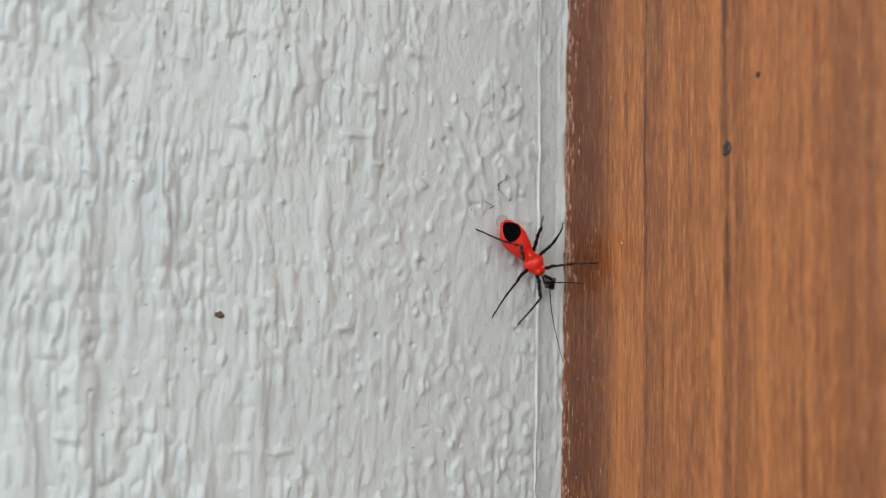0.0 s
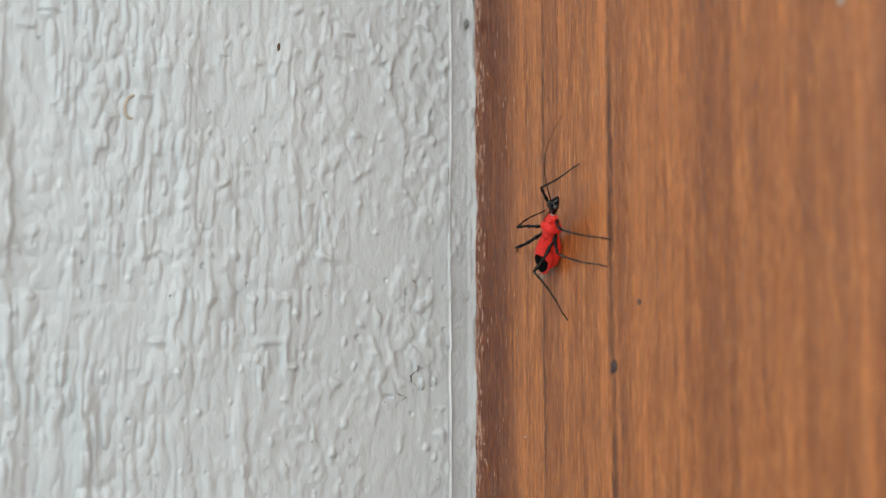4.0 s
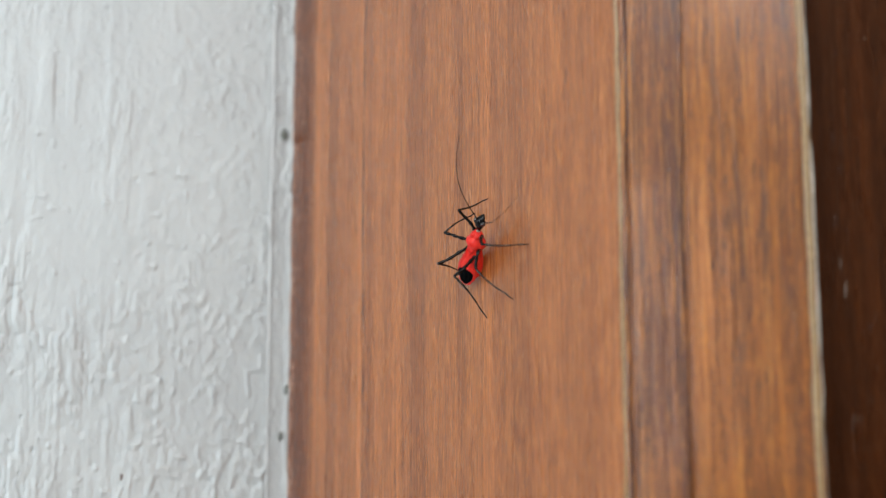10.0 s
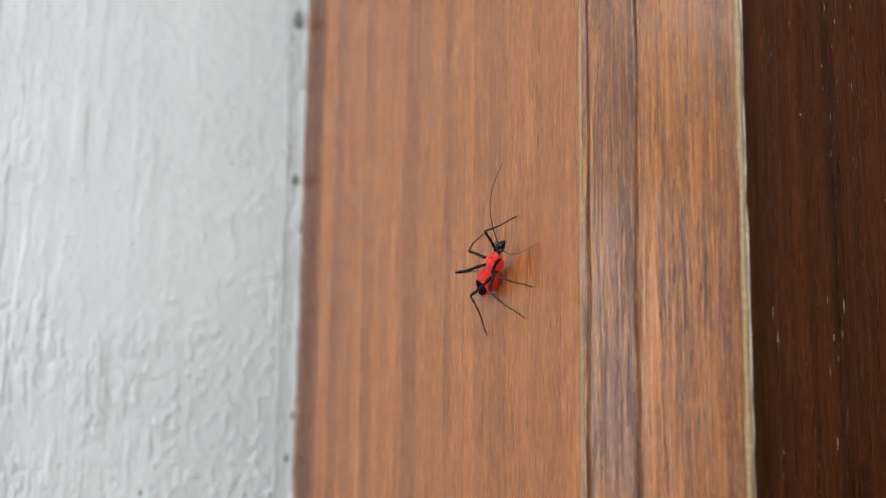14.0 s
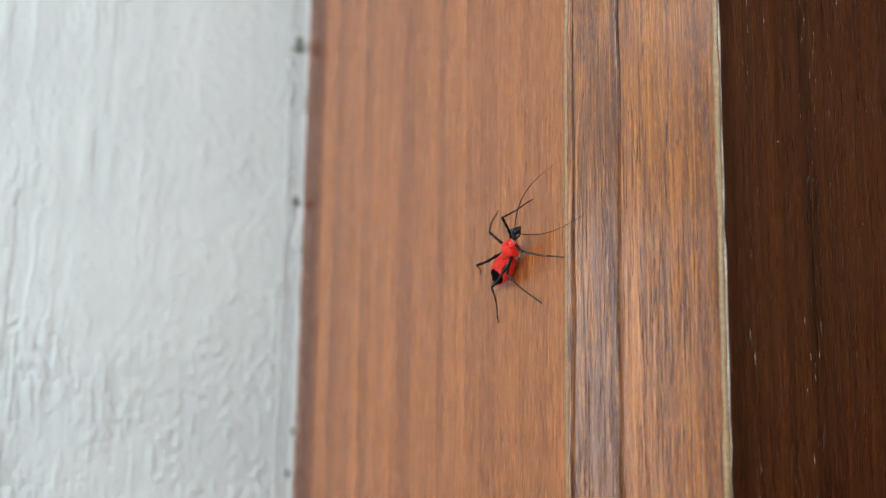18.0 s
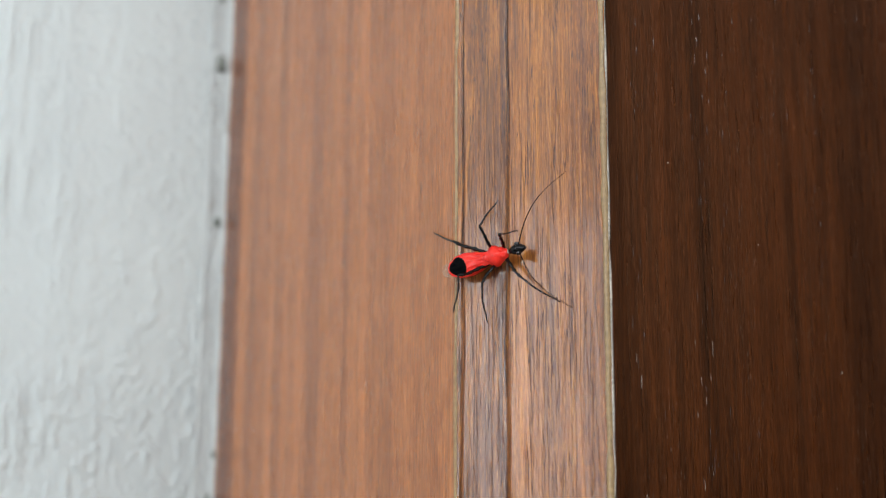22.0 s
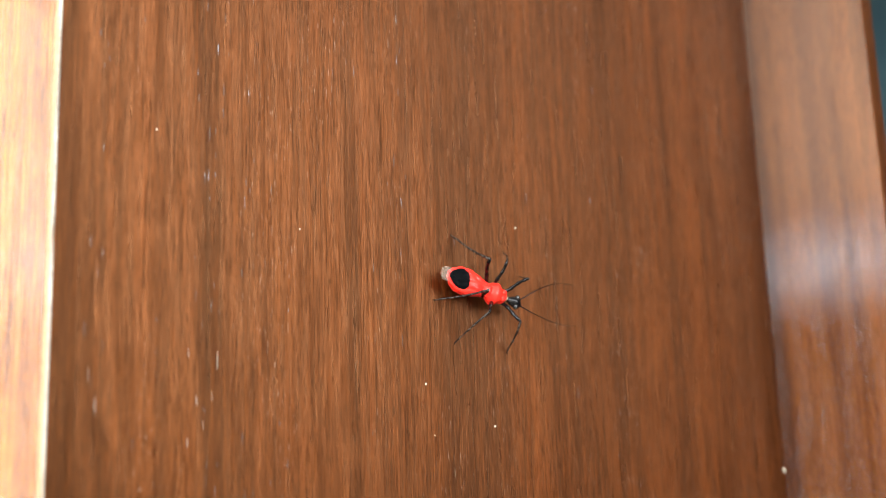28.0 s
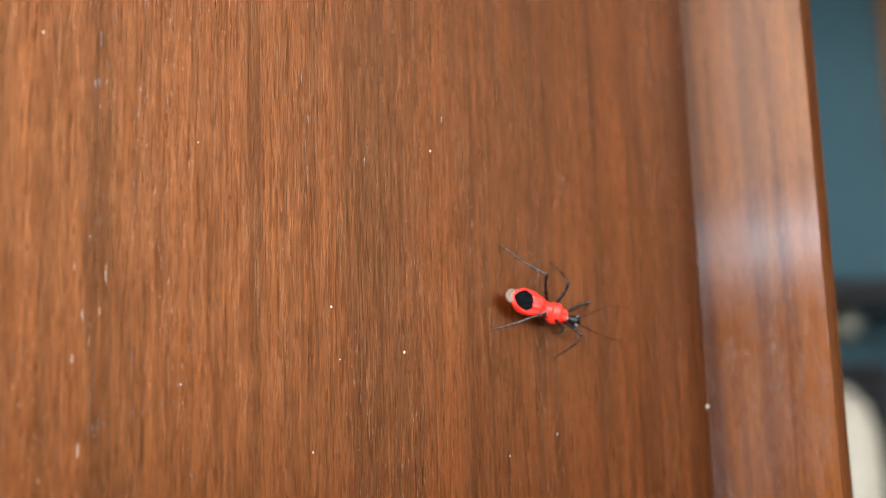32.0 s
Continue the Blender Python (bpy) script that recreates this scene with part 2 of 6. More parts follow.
def paint_wall():
    w = Mat("wall_paint", 0.4, 0, 0.5)
    stain = w.noise(22, 22, 14, 4, 0.6)
    speck = w.noise(900, 900, 900, 2, 0.5)
    fine = w.noise(2600, 2600, 1700, 3, 0.6)
    col = w.mix(w.span(stain, 0.35, 0.7), (0.582, 0.640, 0.648), (0.524, 0.578, 0.590))
    col = w.mix(w.span(speck, 0.73, 0.80), col, (0.30, 0.30, 0.28))
    w.colour(col).bump(w.math("ADD", fine, w.math("MULTIPLY", w.noise(900, 900, 480, 3, 0.6), 2.0)), 0.8, 0.00009)
    return w.m


def plain(name, colour, rough=0.5, scale=200.0, vary=0.25, spec=0.5, bump=0.0, metal=0.0, coat=0.0):
    w = Mat(name, rough, metal, spec, coat)
    grain = w.noise(scale, scale, scale, 4, 0.6)
    big = w.noise(scale * 0.13, scale * 0.13, scale * 0.13, 3)
    col = w.mix(w.span(grain, 0.3, 0.7), tuple(c * (1 - vary) for c in colour), tuple(min(1.0, c * (1 + vary)) for c in colour))
    col = w.mix(w.span(big, 0.35, 0.7, 0.0, 0.4), col, tuple(c * (1 - vary) for c in colour))
    w.colour(col)
    if bump:
        w.bump(grain, 0.6, bump)
    return w.m


M_WALL = paint_wall()
M_ROOM = plain("cream_paint", (0.62, 0.60, 0.55), 0.7, 40, 0.06)
M_FLOOR = plain("floor_tile", (0.35, 0.3, 0.25), 0.4, 30, 0.1)
M_SIDE = wood("varnished_teak_side", (0.482, 0.168, 0.047), (0.362, 0.115, 0.0315), (0.120, 0.028, 0.0062),
              lines=((0.0322, 0.0009, 0.9), (0.0178, 0.0006, 0.75), (0.0210, 0.0003, 0.4), (0.0262, 0.0003, 0.4), (0.0438, 0.0005, 0.45), (0.0578, 0.0005, 0.3), (0.0102, 0.0005, 0.5)),
              # first band: board darker over its first centimetre from the wall
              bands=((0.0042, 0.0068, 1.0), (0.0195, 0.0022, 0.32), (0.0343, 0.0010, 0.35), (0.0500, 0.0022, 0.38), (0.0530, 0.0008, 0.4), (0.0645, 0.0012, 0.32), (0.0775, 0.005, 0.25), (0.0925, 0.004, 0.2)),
              pales=((0.0126, 0.0009, 0.6), (0.0306, 0.0010, 0.6), (0.0378, 0.0012, 0.5), (0.0438, 0.0018, 0.5), (0.0608, 0.0010, 0.45), (0.0708, 0.0020, 0.55)),
              rough=0.3, seed=1.0, coat=0.68, coat_rough=0.20, spec=0.35, pores=0.5, coarse=0.34, flecks=0.4, fibre=380.0, fuzz=0.6, veins=0.3, stripe=0.13, ticks=0.55, threads=0.3)
M_CHAMFER = wood("varnished_teak_chamfer", (0.400, 0.138, 0.0160), (0.265, 0.079, 0.0092), (0.046, 0.0100, 0.0024),
                 lines=((0.0013, 0.00035, 1.0), (0.0080, 0.00022, 0.7), (0.0087, 0.00035, 1.0), (0.0149, 0.0002, 0.35), (0.0189, 0.0002, 0.35)),
                 bands=((0.0045, 0.0030, 0.22), (0.0084, 0.0010, 0.45), (0.0215, 0.0012, 0.2)), pales=((0.0125, 0.002, 0.5), (0.0178, 0.0012, 0.5), (0.0205, 0.0006, 0.6)),
                 rough=0.40, seed=2.0, coat=0.58, coat_rough=0.12, spec=0.20, pores=0.8, relief=0.00013, coarse=0.30, fibre=700.0, fuzz=0.5, veins=0.9, stripe=0.4, ticks=0.35, share=0.16, threads=0.75)
# same teak as the side; the front's shade is put into near-black colours
M_FRONT_SHADED = wood("varnished_teak_front_shaded", (0.064, 0.0150, 0.0026), (0.027, 0.0060, 0.0010), (0.003, 0.0006, 0.0002),
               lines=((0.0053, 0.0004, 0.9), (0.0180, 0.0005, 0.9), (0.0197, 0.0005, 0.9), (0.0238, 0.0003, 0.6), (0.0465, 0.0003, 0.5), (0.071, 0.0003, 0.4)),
               # last band paints the shade in the corner with the bead
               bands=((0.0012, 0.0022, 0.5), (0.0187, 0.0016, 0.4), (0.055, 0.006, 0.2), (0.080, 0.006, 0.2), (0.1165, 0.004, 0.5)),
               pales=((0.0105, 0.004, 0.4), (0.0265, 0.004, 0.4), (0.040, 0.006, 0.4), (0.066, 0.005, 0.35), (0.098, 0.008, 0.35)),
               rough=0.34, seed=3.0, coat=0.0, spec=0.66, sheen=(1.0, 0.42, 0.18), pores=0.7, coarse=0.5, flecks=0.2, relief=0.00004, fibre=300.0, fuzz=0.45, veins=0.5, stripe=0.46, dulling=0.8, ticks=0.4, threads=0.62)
# first band puts the groove's shade against the front board into the colour
M_BEAD = wood("varnished_teak_bead", (0.088, 0.0270, 0.0068), (0.062, 0.0170, 0.0040), (0.018, 0.0040, 0.0009),
              lines=((0.0042, 0.0012, 0.4), (0.0145, 0.0008, 0.3)), bands=((0.0006, 0.0022, 0.8), (0.0105, 0.0016, 0.3)), rough=0.36, seed=4.0, coat=0.28, coat_rough=0.05, spec=0.16, sheen=(1.0, 0.42, 0.18), pores=0.3, fuzz=0.4, stripe=0.3, ticks=0.2)


def sealant_paint():
    """Bluish-white paint with one thin whiter bead line and grey weathering."""
    w = Mat("sealant", 0.42, 0, 0.5)
    x = w.xyz()[0]
    sway = w.math("MULTIPLY", w.math("SUBTRACT", w.noise(0, 0, 45, 3), 0.5), 0.0009)
    off = w.math("ABSOLUTE", w.math("SUBTRACT", w.math("ADD", x, sway), -0.0044))
    grime = w.span(w.noise(420, 420, 160, 4, 0.65), 0.48, 0.72)
    col = w.mix(w.math("MULTIPLY", grime, 0.4), (0.53, 0.568, 0.572), (0.36, 0.385, 0.39))
    col = w.mix(w.span(off, 0.00016, 0.00006), col, (0.68, 0.71, 0.71))
    w.colour(col).bump(w.noise(1100, 1100, 800, 4, 0.6), 0.8, 0.00042)
    return w.m


M_SEAL = sealant_paint()


# ---- mesh helpers ----
def part(name, bm, material, parent, label=""):
    """Links a bmesh as one mesh object under a thing or a part."""
    me = bpy.data.meshes.new(name)
    bm.normal_update()
    bm.to_mesh(me)
    bm.free()
    me.materials.append(material)
    ob = new(name, me)
    ob.parent = parent
    return tagged(ob, label)


def box(bm, lo, hi):
    m = Matrix.LocRotScale([(a + b) / 2 for a, b in zip(lo, hi)], None, [b - a for a, b in zip(lo, hi)])
    return bmesh.ops.create_cube(bm, size=1, matrix=m)["verts"]


def box_part(name, lo, hi, material, parent, label="", bevel=0.0):
    bm = bmesh.new()
    box(bm, lo, hi)
    if bevel:
        bmesh.ops.bevel(bm, geom=bm.edges[:], offset=bevel, segments=2, affect="EDGES", profile=0.6)
    return part(name, bm, material, parent, label)


def lattice(u, v, seed):
    """Smooth value noise on arrays u, v (one unit is one cell), 0 to 1."""
    rng = np.random.RandomState(seed)
    table = rng.rand(512, 512)
    iu, iv = np.floor(u).astype(int), np.floor(v).astype(int)
    fu, fv = u - iu, v - iv
    fu, fv = fu * fu * (3 - 2 * fu), fv * fv * (3 - 2 * fv)
    a, b = table[iu % 512, iv % 512], table[(iu + 1) % 512, iv % 512]
    c, d = table[iu % 512, (iv + 1) % 512], table[(iu + 1) % 512, (iv + 1) % 512]
    return (a * (1 - fu) + b * fu) * (1 - fv) + (c * (1 - fu) + d * fu) * fv


def grid_mesh(name, xs, zs, height, material):
    """A relief over x and z that faces -y; height(X, Z) in metres."""
    X, Z = np.meshgrid(xs, zs, indexing="ij")
    Y = -height(X, Z)
    verts = np.stack([X, Y, Z], -1).reshape(-1, 3)
    n, m = len(xs), len(zs)
    i = (np.arange(n - 1)[:, None] * m + np.arange(m - 1)).ravel()
    faces = np.stack([i, i + m, i + m + 1, i + 1], -1)
    me = bpy.data.meshes.new(name)
    me.vertices.add(len(verts))
    me.vertices.foreach_set("co", verts.ravel())
    me.loops.add(faces.size)
    me.loops.foreach_set("vertex_index", faces.ravel())
    me.polygons.add(len(faces))
    me.polygons.foreach_set("loop_start", np.arange(0, faces.size, 4))
    me.polygons.foreach_set("loop_total", np.full(len(faces), 4))
    me.update(calc_edges=True)
    me.polygons.foreach_set("use_smooth", np.ones(len(faces), bool))
    me.materials.append(material)
    return me


# ---- the wall ----
SEAL_X = -0.0047
RELIEF = 1.5


def soft(X, Z, wide, high, seed):
    """Two crossed lattices, so that no grid shows."""
    a, b = X / wide, Z / high
    return 0.5 * lattice(a * 0.94 + b * 0.34, b * 0.94 - a * 0.34, seed) + 0.5 * lattice(a * 0.88 - b * 0.47, b * 0.88 + a * 0.47, seed + 50)


def ridge(value, foot, top):
    """A shelf with a soft shoulder between foot and top."""
    q = np.clip((value - foot) / (top - foot), 0, 1)
    return q * q * (3 - 2 * q)


def billow(u, v, seed):
    """Rounded lumps with sharp creases between them."""
    return np.abs(2 * lattice(u, v, seed) - 1) ** 0.75


def wall_relief(X, Z):
    """Thick brushed paint: long upright ridges to the west, short upright dabs, fine beads towards the sealant, pinholes."""
    u = X + (lattice(X / 0.009, Z / 0.022, 1) - 0.5) * 0.0022 + (lattice(X / 0.0016, Z / 0.0030, 12) - 0.5) * 0.00050
    v = Z + (lattice(X / 0.0020, Z / 0.0035, 14) - 0.5) * 0.0011
    left = np.clip((-0.018 - X) / 0.050, 0, 1)
    near = np.clip((X + 0.034) / 0.018, 0, 1)
    patch = ridge(soft(X, Z, 0.010, 0.015, 3), 0.30, 0.62)
    other = 1 - 0.6 * ridge(soft(X, Z, 0.008, 0.012, 7), 0.36, 0.66)
    long = ridge(lattice(u / 0.0031, v / 0.034, 2), 0.50, 0.74) + 0.7 * ridge(lattice(u / 0.0018, v / 0.017, 4), 0.52, 0.78)
    leaf = billow(u / 0.00125, v / 0.0046, 5) + 0.6 * billow(u / 0.0008, v / 0.0022, 16)
    pebble = ridge(soft(u, v, 0.0013, 0.0019, 6), 0.42, 0.78) + 0.45 * ridge(soft(X, Z, 0.0008, 0.0011, 17), 0.45, 0.75) + 0.25 * billow(u / 0.0013, v / 0.0030, 18)
    crumb = ridge(lattice(u / 0.0015, v / 0.0021, 13), 0.80, 0.98)
    pit = ridge(lattice(X / 0.0011, Z / 0.0013, 8), 0.93, 0.99)
    rough = ridge(soft(X, Z, 0.007, 0.010, 15), 0.34, 0.60)
    calm = 1 - 0.58 * ridge(Z, 1.285, 1.35)
    h = (long * (0.2 + 0.8 * calm) * (0.08 + 0.92 * left) * (0.30 + 0.70 * patch) * 0.00044 + leaf * (0.12 + 0.65 * left + 0.35 * patch * left) * other * 0.00050 * calm
         + pebble * (0.16 + 0.22 * rough + 0.22 * near * rough) * (1 - 0.55 * left) * 0.00036 * calm + crumb * 0.00024 * calm - pit * 0.00030 * calm)
    return h * RELIEF


def build_wall():
    fine_x = np.arange(-0.112, SEAL_X + 1e-6, 0.0002)
    fine_z = np.arange(1.155, 1.438, 0.00026)
    xs = np.r_[np.linspace(-1.95, -0.125, 24), fine_x]
    zs = np.r_[np.linspace(0.0, 1.14, 12), fine_z, np.linspace(1.45, 2.6, 12)]
    wall = new("wall_north", grid_mesh("wall_north", xs, zs, wall_relief, M_WALL))
    tagged(wall, "thickly brushed white painted plaster wall with ridges", "wall", kind="structure")
    bm = bmesh.new()
    box(bm, (-1.95, 0.002, 0), (0.016, 0.14, 2.6))
    part("wall_core", bm, M_ROOM, wall)
    return wall


build_wall()


def build_sealant():
    """The smooth strip between wall and timber, with a thin raised line and a frayed edge."""
    def relief(X, Z):
        line = np.exp(-((X - SEAL_X - 0.0003 - (lattice(X * 0, Z / 0.02, 21) - 0.5) * 0.0006) / 0.00012) ** 2) * 0.00055 * (0.55 + 0.45 * lattice(X * 0, Z / 0.006, 26))
        lump = np.clip((lattice(X / 0.0009, Z / 0.0013, 22) - 0.5) * 3, 0, 1) * 0.00040
        edge = np.clip((X + 0.0013) / 0.0012, 0, 1) * (0.2 + lattice(X / 0.0005, Z / 0.0031, 23)) * 0.0005
        return 0.0001 + line + lump * np.clip(lattice(X / 0.006, Z / 0.008, 24) * 2 - 0.6, 0, 1) + edge
    xs = np.arange(SEAL_X - 0.0004, 0.0012, 0.0001)
    zs = np.r_[0.0, 0.6, np.arange(1.135, 1.43, 0.0006), 1.7, 2.6]
    strip = new("sealant_strip", grid_mesh("sealant_strip", xs, zs, relief, M_SEAL))
    tagged(strip, "bluish-white painted sealant strip along the timber frame", "sealant", kind="structure")
    return strip


seal = build_sealant()

# ---- the timber frame: a deep side, a chamfer, a broad front and a bead ----
E_WALL, E_SIDE, E_FRONT, E_BEAD, E_END = [Vector(p) for p in ((0.00000, -0.00036), (0.01805, -0.10041), (0.03594, -0.11737), (0.15252, -0.09726), (0.16280, -0.11500))]


def face_frame(a, b):
    """The pose whose x runs from a to b across a face and whose -y looks out of it."""
    d = b - a
    return Matrix.Translation((a.x, a.y, 0)) @ Matrix.Rotation(math.atan2(d.y, d.x), 4, "Z"), d.length


def prism(name, a, b, back, material, parent, label="", z0=0.0, z1=2.15, gap=0.0):
    """A timber from a to b across its face; back: points behind it, in its own space, that close its section."""
    m, width = face_frame(a, b)
    inv = m.inverted()
    local = [(gap, 0.0), (width - gap, 0.0)] + [tuple((inv @ Vector((q[0], q[1], 0)))[:2]) for q in back]
    bm = bmesh.new()
    cuts = 20
    rings = []
    for k in range(cuts + 1):
        z = z0 + (z1 - z0) * k / cuts
        rings.append([bm.verts.new((p[0], p[1], z)) for p in local])
    n = len(local)
    for lo, hi in zip(rings, rings[1:]):
        for i in range(n):
            bm.faces.new((lo[i], lo[(i + 1) % n], hi[(i + 1) % n], hi[i]))
    bm.faces.new(rings[0][::-1])
    bm.faces.new(rings[-1])
    ob = part(name, bm, material, parent, label)
    ob.matrix_local = m
    return ob


frame_post = tagged(new("door_frame"), "varnished reddish-brown teak door frame against the white wall", "door frame", kind="structure")
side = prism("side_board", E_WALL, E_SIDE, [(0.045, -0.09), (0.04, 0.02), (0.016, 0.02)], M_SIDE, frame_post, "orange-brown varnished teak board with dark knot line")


def fibre_relief(X, Z):
    """Raised fibres, cracks and torn grain of the coarse lath."""
    u = X + (lattice(X / 0.006, Z / 0.05, 31) - 0.5) * 0.0003
    cord = lattice(u / 0.00042, Z / 0.022, 32)
    strand = lattice(u / 0.00022, Z / 0.008, 33)
    nick = np.clip((lattice(u / 0.00030, Z / 0.0018, 34) - 0.58) * 5, 0, 1) * lattice(X / 0.003, Z / 0.012, 37)
    h = cord * 0.000009 + strand * 0.000007 - nick * 0.000008
    for place, half, deep in ((0.0013, 0.00016, 0.0003), (0.0086, 0.00018, 0.0003)):
        wander = (lattice(Z * 0 + place * 900, Z / 0.012, 35) - 0.5) * 0.0006
        h = h - np.exp(-((X - place - wander) / half) ** 2) * deep * (0.35 + 0.65 * lattice(Z * 0 + place * 300, Z / 0.009, 36))
    return h - 0.0002


def build_chamfer():
    m, width = face_frame(E_SIDE, E_FRONT)
    xs = np.linspace(0.0002, width - 0.0002, 400)
    zs = np.r_[np.linspace(0.0, 1.15, 8), np.arange(1.165, 1.435, 0.0008), np.linspace(1.45, 2.15, 6)]
    lath = new("chamfer_lath", grid_mesh("chamfer_lath", xs, zs, fibre_relief, M_CHAMFER))
    lath.parent = frame_post
    lath.matrix_local = m
    tagged(lath, "coarse-grained glossy teak lath with cracks")
    bm = bmesh.new()
    a, b, c = [m.inverted() @ Vector((q[0], q[1], 0)) for q in (E_SIDE, E_FRONT, (0.045, -0.09))]
    lo = [bm.verts.new((p.x, p.y + 0.0008, 0.0)) for p in (a, b, c)]
    hi = [bm.verts.new((p.x, p.y + 0.0008, 2.15)) for p in (a, b, c)]
    for k in range(3):
        bm.faces.new((lo[k], lo[(k + 1) % 3], hi[(k + 1) % 3], hi[k]))
    bm.faces.new(lo[::-1])
    bm.faces.new(hi)
    part("core", bm, M_CHAMFER, lath)
    return lath


chamfer = build_chamfer()
front = prism("front_board", E_FRONT, E_BEAD, [(E_BEAD[0], E_BEAD[1] + 0.05), (0.045, -0.09)], M_FRONT_SHADED, frame_post, "reddish-brown teak board, its shade put into the colour")
bead = prism("stop_bead", E_BEAD, E_END, [(E_END[0] + 0.004, E_END[1] + 0.002), (E_END[0] + 0.004, 0.02), (E_BEAD[0], 0.02)], M_BEAD, frame_post, "glossy teak stop bead")


# ---- what closes the place ----
# unseen walls, made dark to keep reflections on the timber low
M_DUSK = plain("unseen_wall_brown", (0.07, 0.055, 0.045), 0.6, 40, 0.15)
M_DARK = plain("unseen_wall_dark", (0.024, 0.017, 0.013), 0.6, 40, 0.2)


def slab(name, lo, hi, material, label, category):
    bm = bmesh.new()
    box(bm, lo, hi)
    me = bpy.data.meshes.new(name)
    bm.to_mesh(me)
    bm.free()
    me.materials.append(material)
    return tagged(new(name, me), label, category, kind="structure")


def pierced(name, label, along, at, span, top, holes, material):
    """A wall 0.1 m thick with rectangular openings; along: the axis on which it runs; holes in order: (from, to, sill, head)."""
    wall = tagged(new(name), label, "wall", kind="structure")

    def piece(kind, a, b, z0, z1):
        if b - a < 0.001 or z1 - z0 < 0.001:
            return
        lo, hi = ((at[0], a, z0), (at[1], b, z1)) if along == "y" else ((a, at[0], z0), (b, at[1], z1))
        box_part(kind, lo, hi, material, wall)

    last = span[0]
    for a, b, sill, head in holes:
        piece("pier", last, a, 0.0, top)
        piece("parapet", a, b, 0.0, sill)
        piece("lintel", a, b, head, top)
        last = b
    piece("pier", last, span[1], 0.0, top)
    return wall


# porch shell out of view, made up to hold and shape the daylight
def room():
    slab("floor", (-2.05, -2.3, -0.1), (2.3, 1.4, 0.0), M_FLOOR, "brown tiled porch floor", "floor")
    slab("ceiling", (-2.05, -2.3, 2.6), (2.3, 1.4, 2.7), M_ROOM, "cream painted ceiling", "ceiling")
    slab("wall_east", (2.2, -2.3, 0), (2.3, 1.4, 2.6), M_DARK, "unseen dark wall that keeps reflections on the front board down", "wall")
    pierced("wall_west", "unseen dark brown porch wall with an open doorway and window", "y", (-2.05, -1.95), (-2.3, 0.14), 2.6, [WEST_HIGH, (*WEST_DOOR[:3], WEST_TRANSOM[3]), (*WEST_WARM_FILL[:2], WEST_WINDOW[2], WEST_WARM_FILL[3]), WEST_SLIT], M_DUSK)
    pierced("wall_south", "unseen cream porch wall with two made-up openings for fill light", "x", (-2.3, -2.2), (-1.95, 2.2), 2.6, [SOUTH_HIGH_FILL, SOUTH_LOW_FILL], M_ROOM)
    slab("ground", (-400, -400, -0.4), (400, 400, -0.12), M_FLOOR, "brown earth ground", "ground")
    slab("door_lintel", (0.0, 0.0, 2.16), (2.2, 0.14, 2.6), M_ROOM, "cream painted wall over the doorway", "wall")


room()


# ---- the dim room beyond the doorway ----
M_TEAL = plain("teal_paint", (0.032, 0.085, 0.110), 0.5, 30, 0.12)
M_BLACK = plain("black_lacquer", (0.012, 0.012, 0.014), 0.35, 60, 0.2)
M_CERAMIC = plain("ivory_ceramic", (0.46, 0.42, 0.34), 0.35, 80, 0.1)
M_OLIVE = plain("olive_ceramic", (0.13, 0.13, 0.10), 0.4, 80, 0.1)
M_GREY = plain("grey_ceramic", (0.20, 0.25, 0.25), 0.4, 80, 0.1)
M_POST = wood("pale_pine", (0.50, 0.26, 0.12), (0.42, 0.2, 0.09), (0.25, 0.1, 0.045), seed=7.0, rough=0.4)


def turned(name, rings, material, parent=None, seg=28):
    """A body of revolution; rings of (radius, height)."""
    bm = bmesh.new()
    loops = [[bm.verts.new((r * math.cos(math.tau * i / seg), r * math.sin(math.tau * i / seg), z)) for i in range(seg)] for r, z in rings]
    for lo, hi in zip(loops, loops[1:]):
        for i in range(seg):
            f = bm.faces.new((lo[i], lo[(i + 1) % seg], hi[(i + 1) % seg], hi[i]))
            f.smooth = True
    bm.faces.new(loops[0][::-1])
    bm.faces.new(loops[-1])
    return part(name, bm, material, parent)


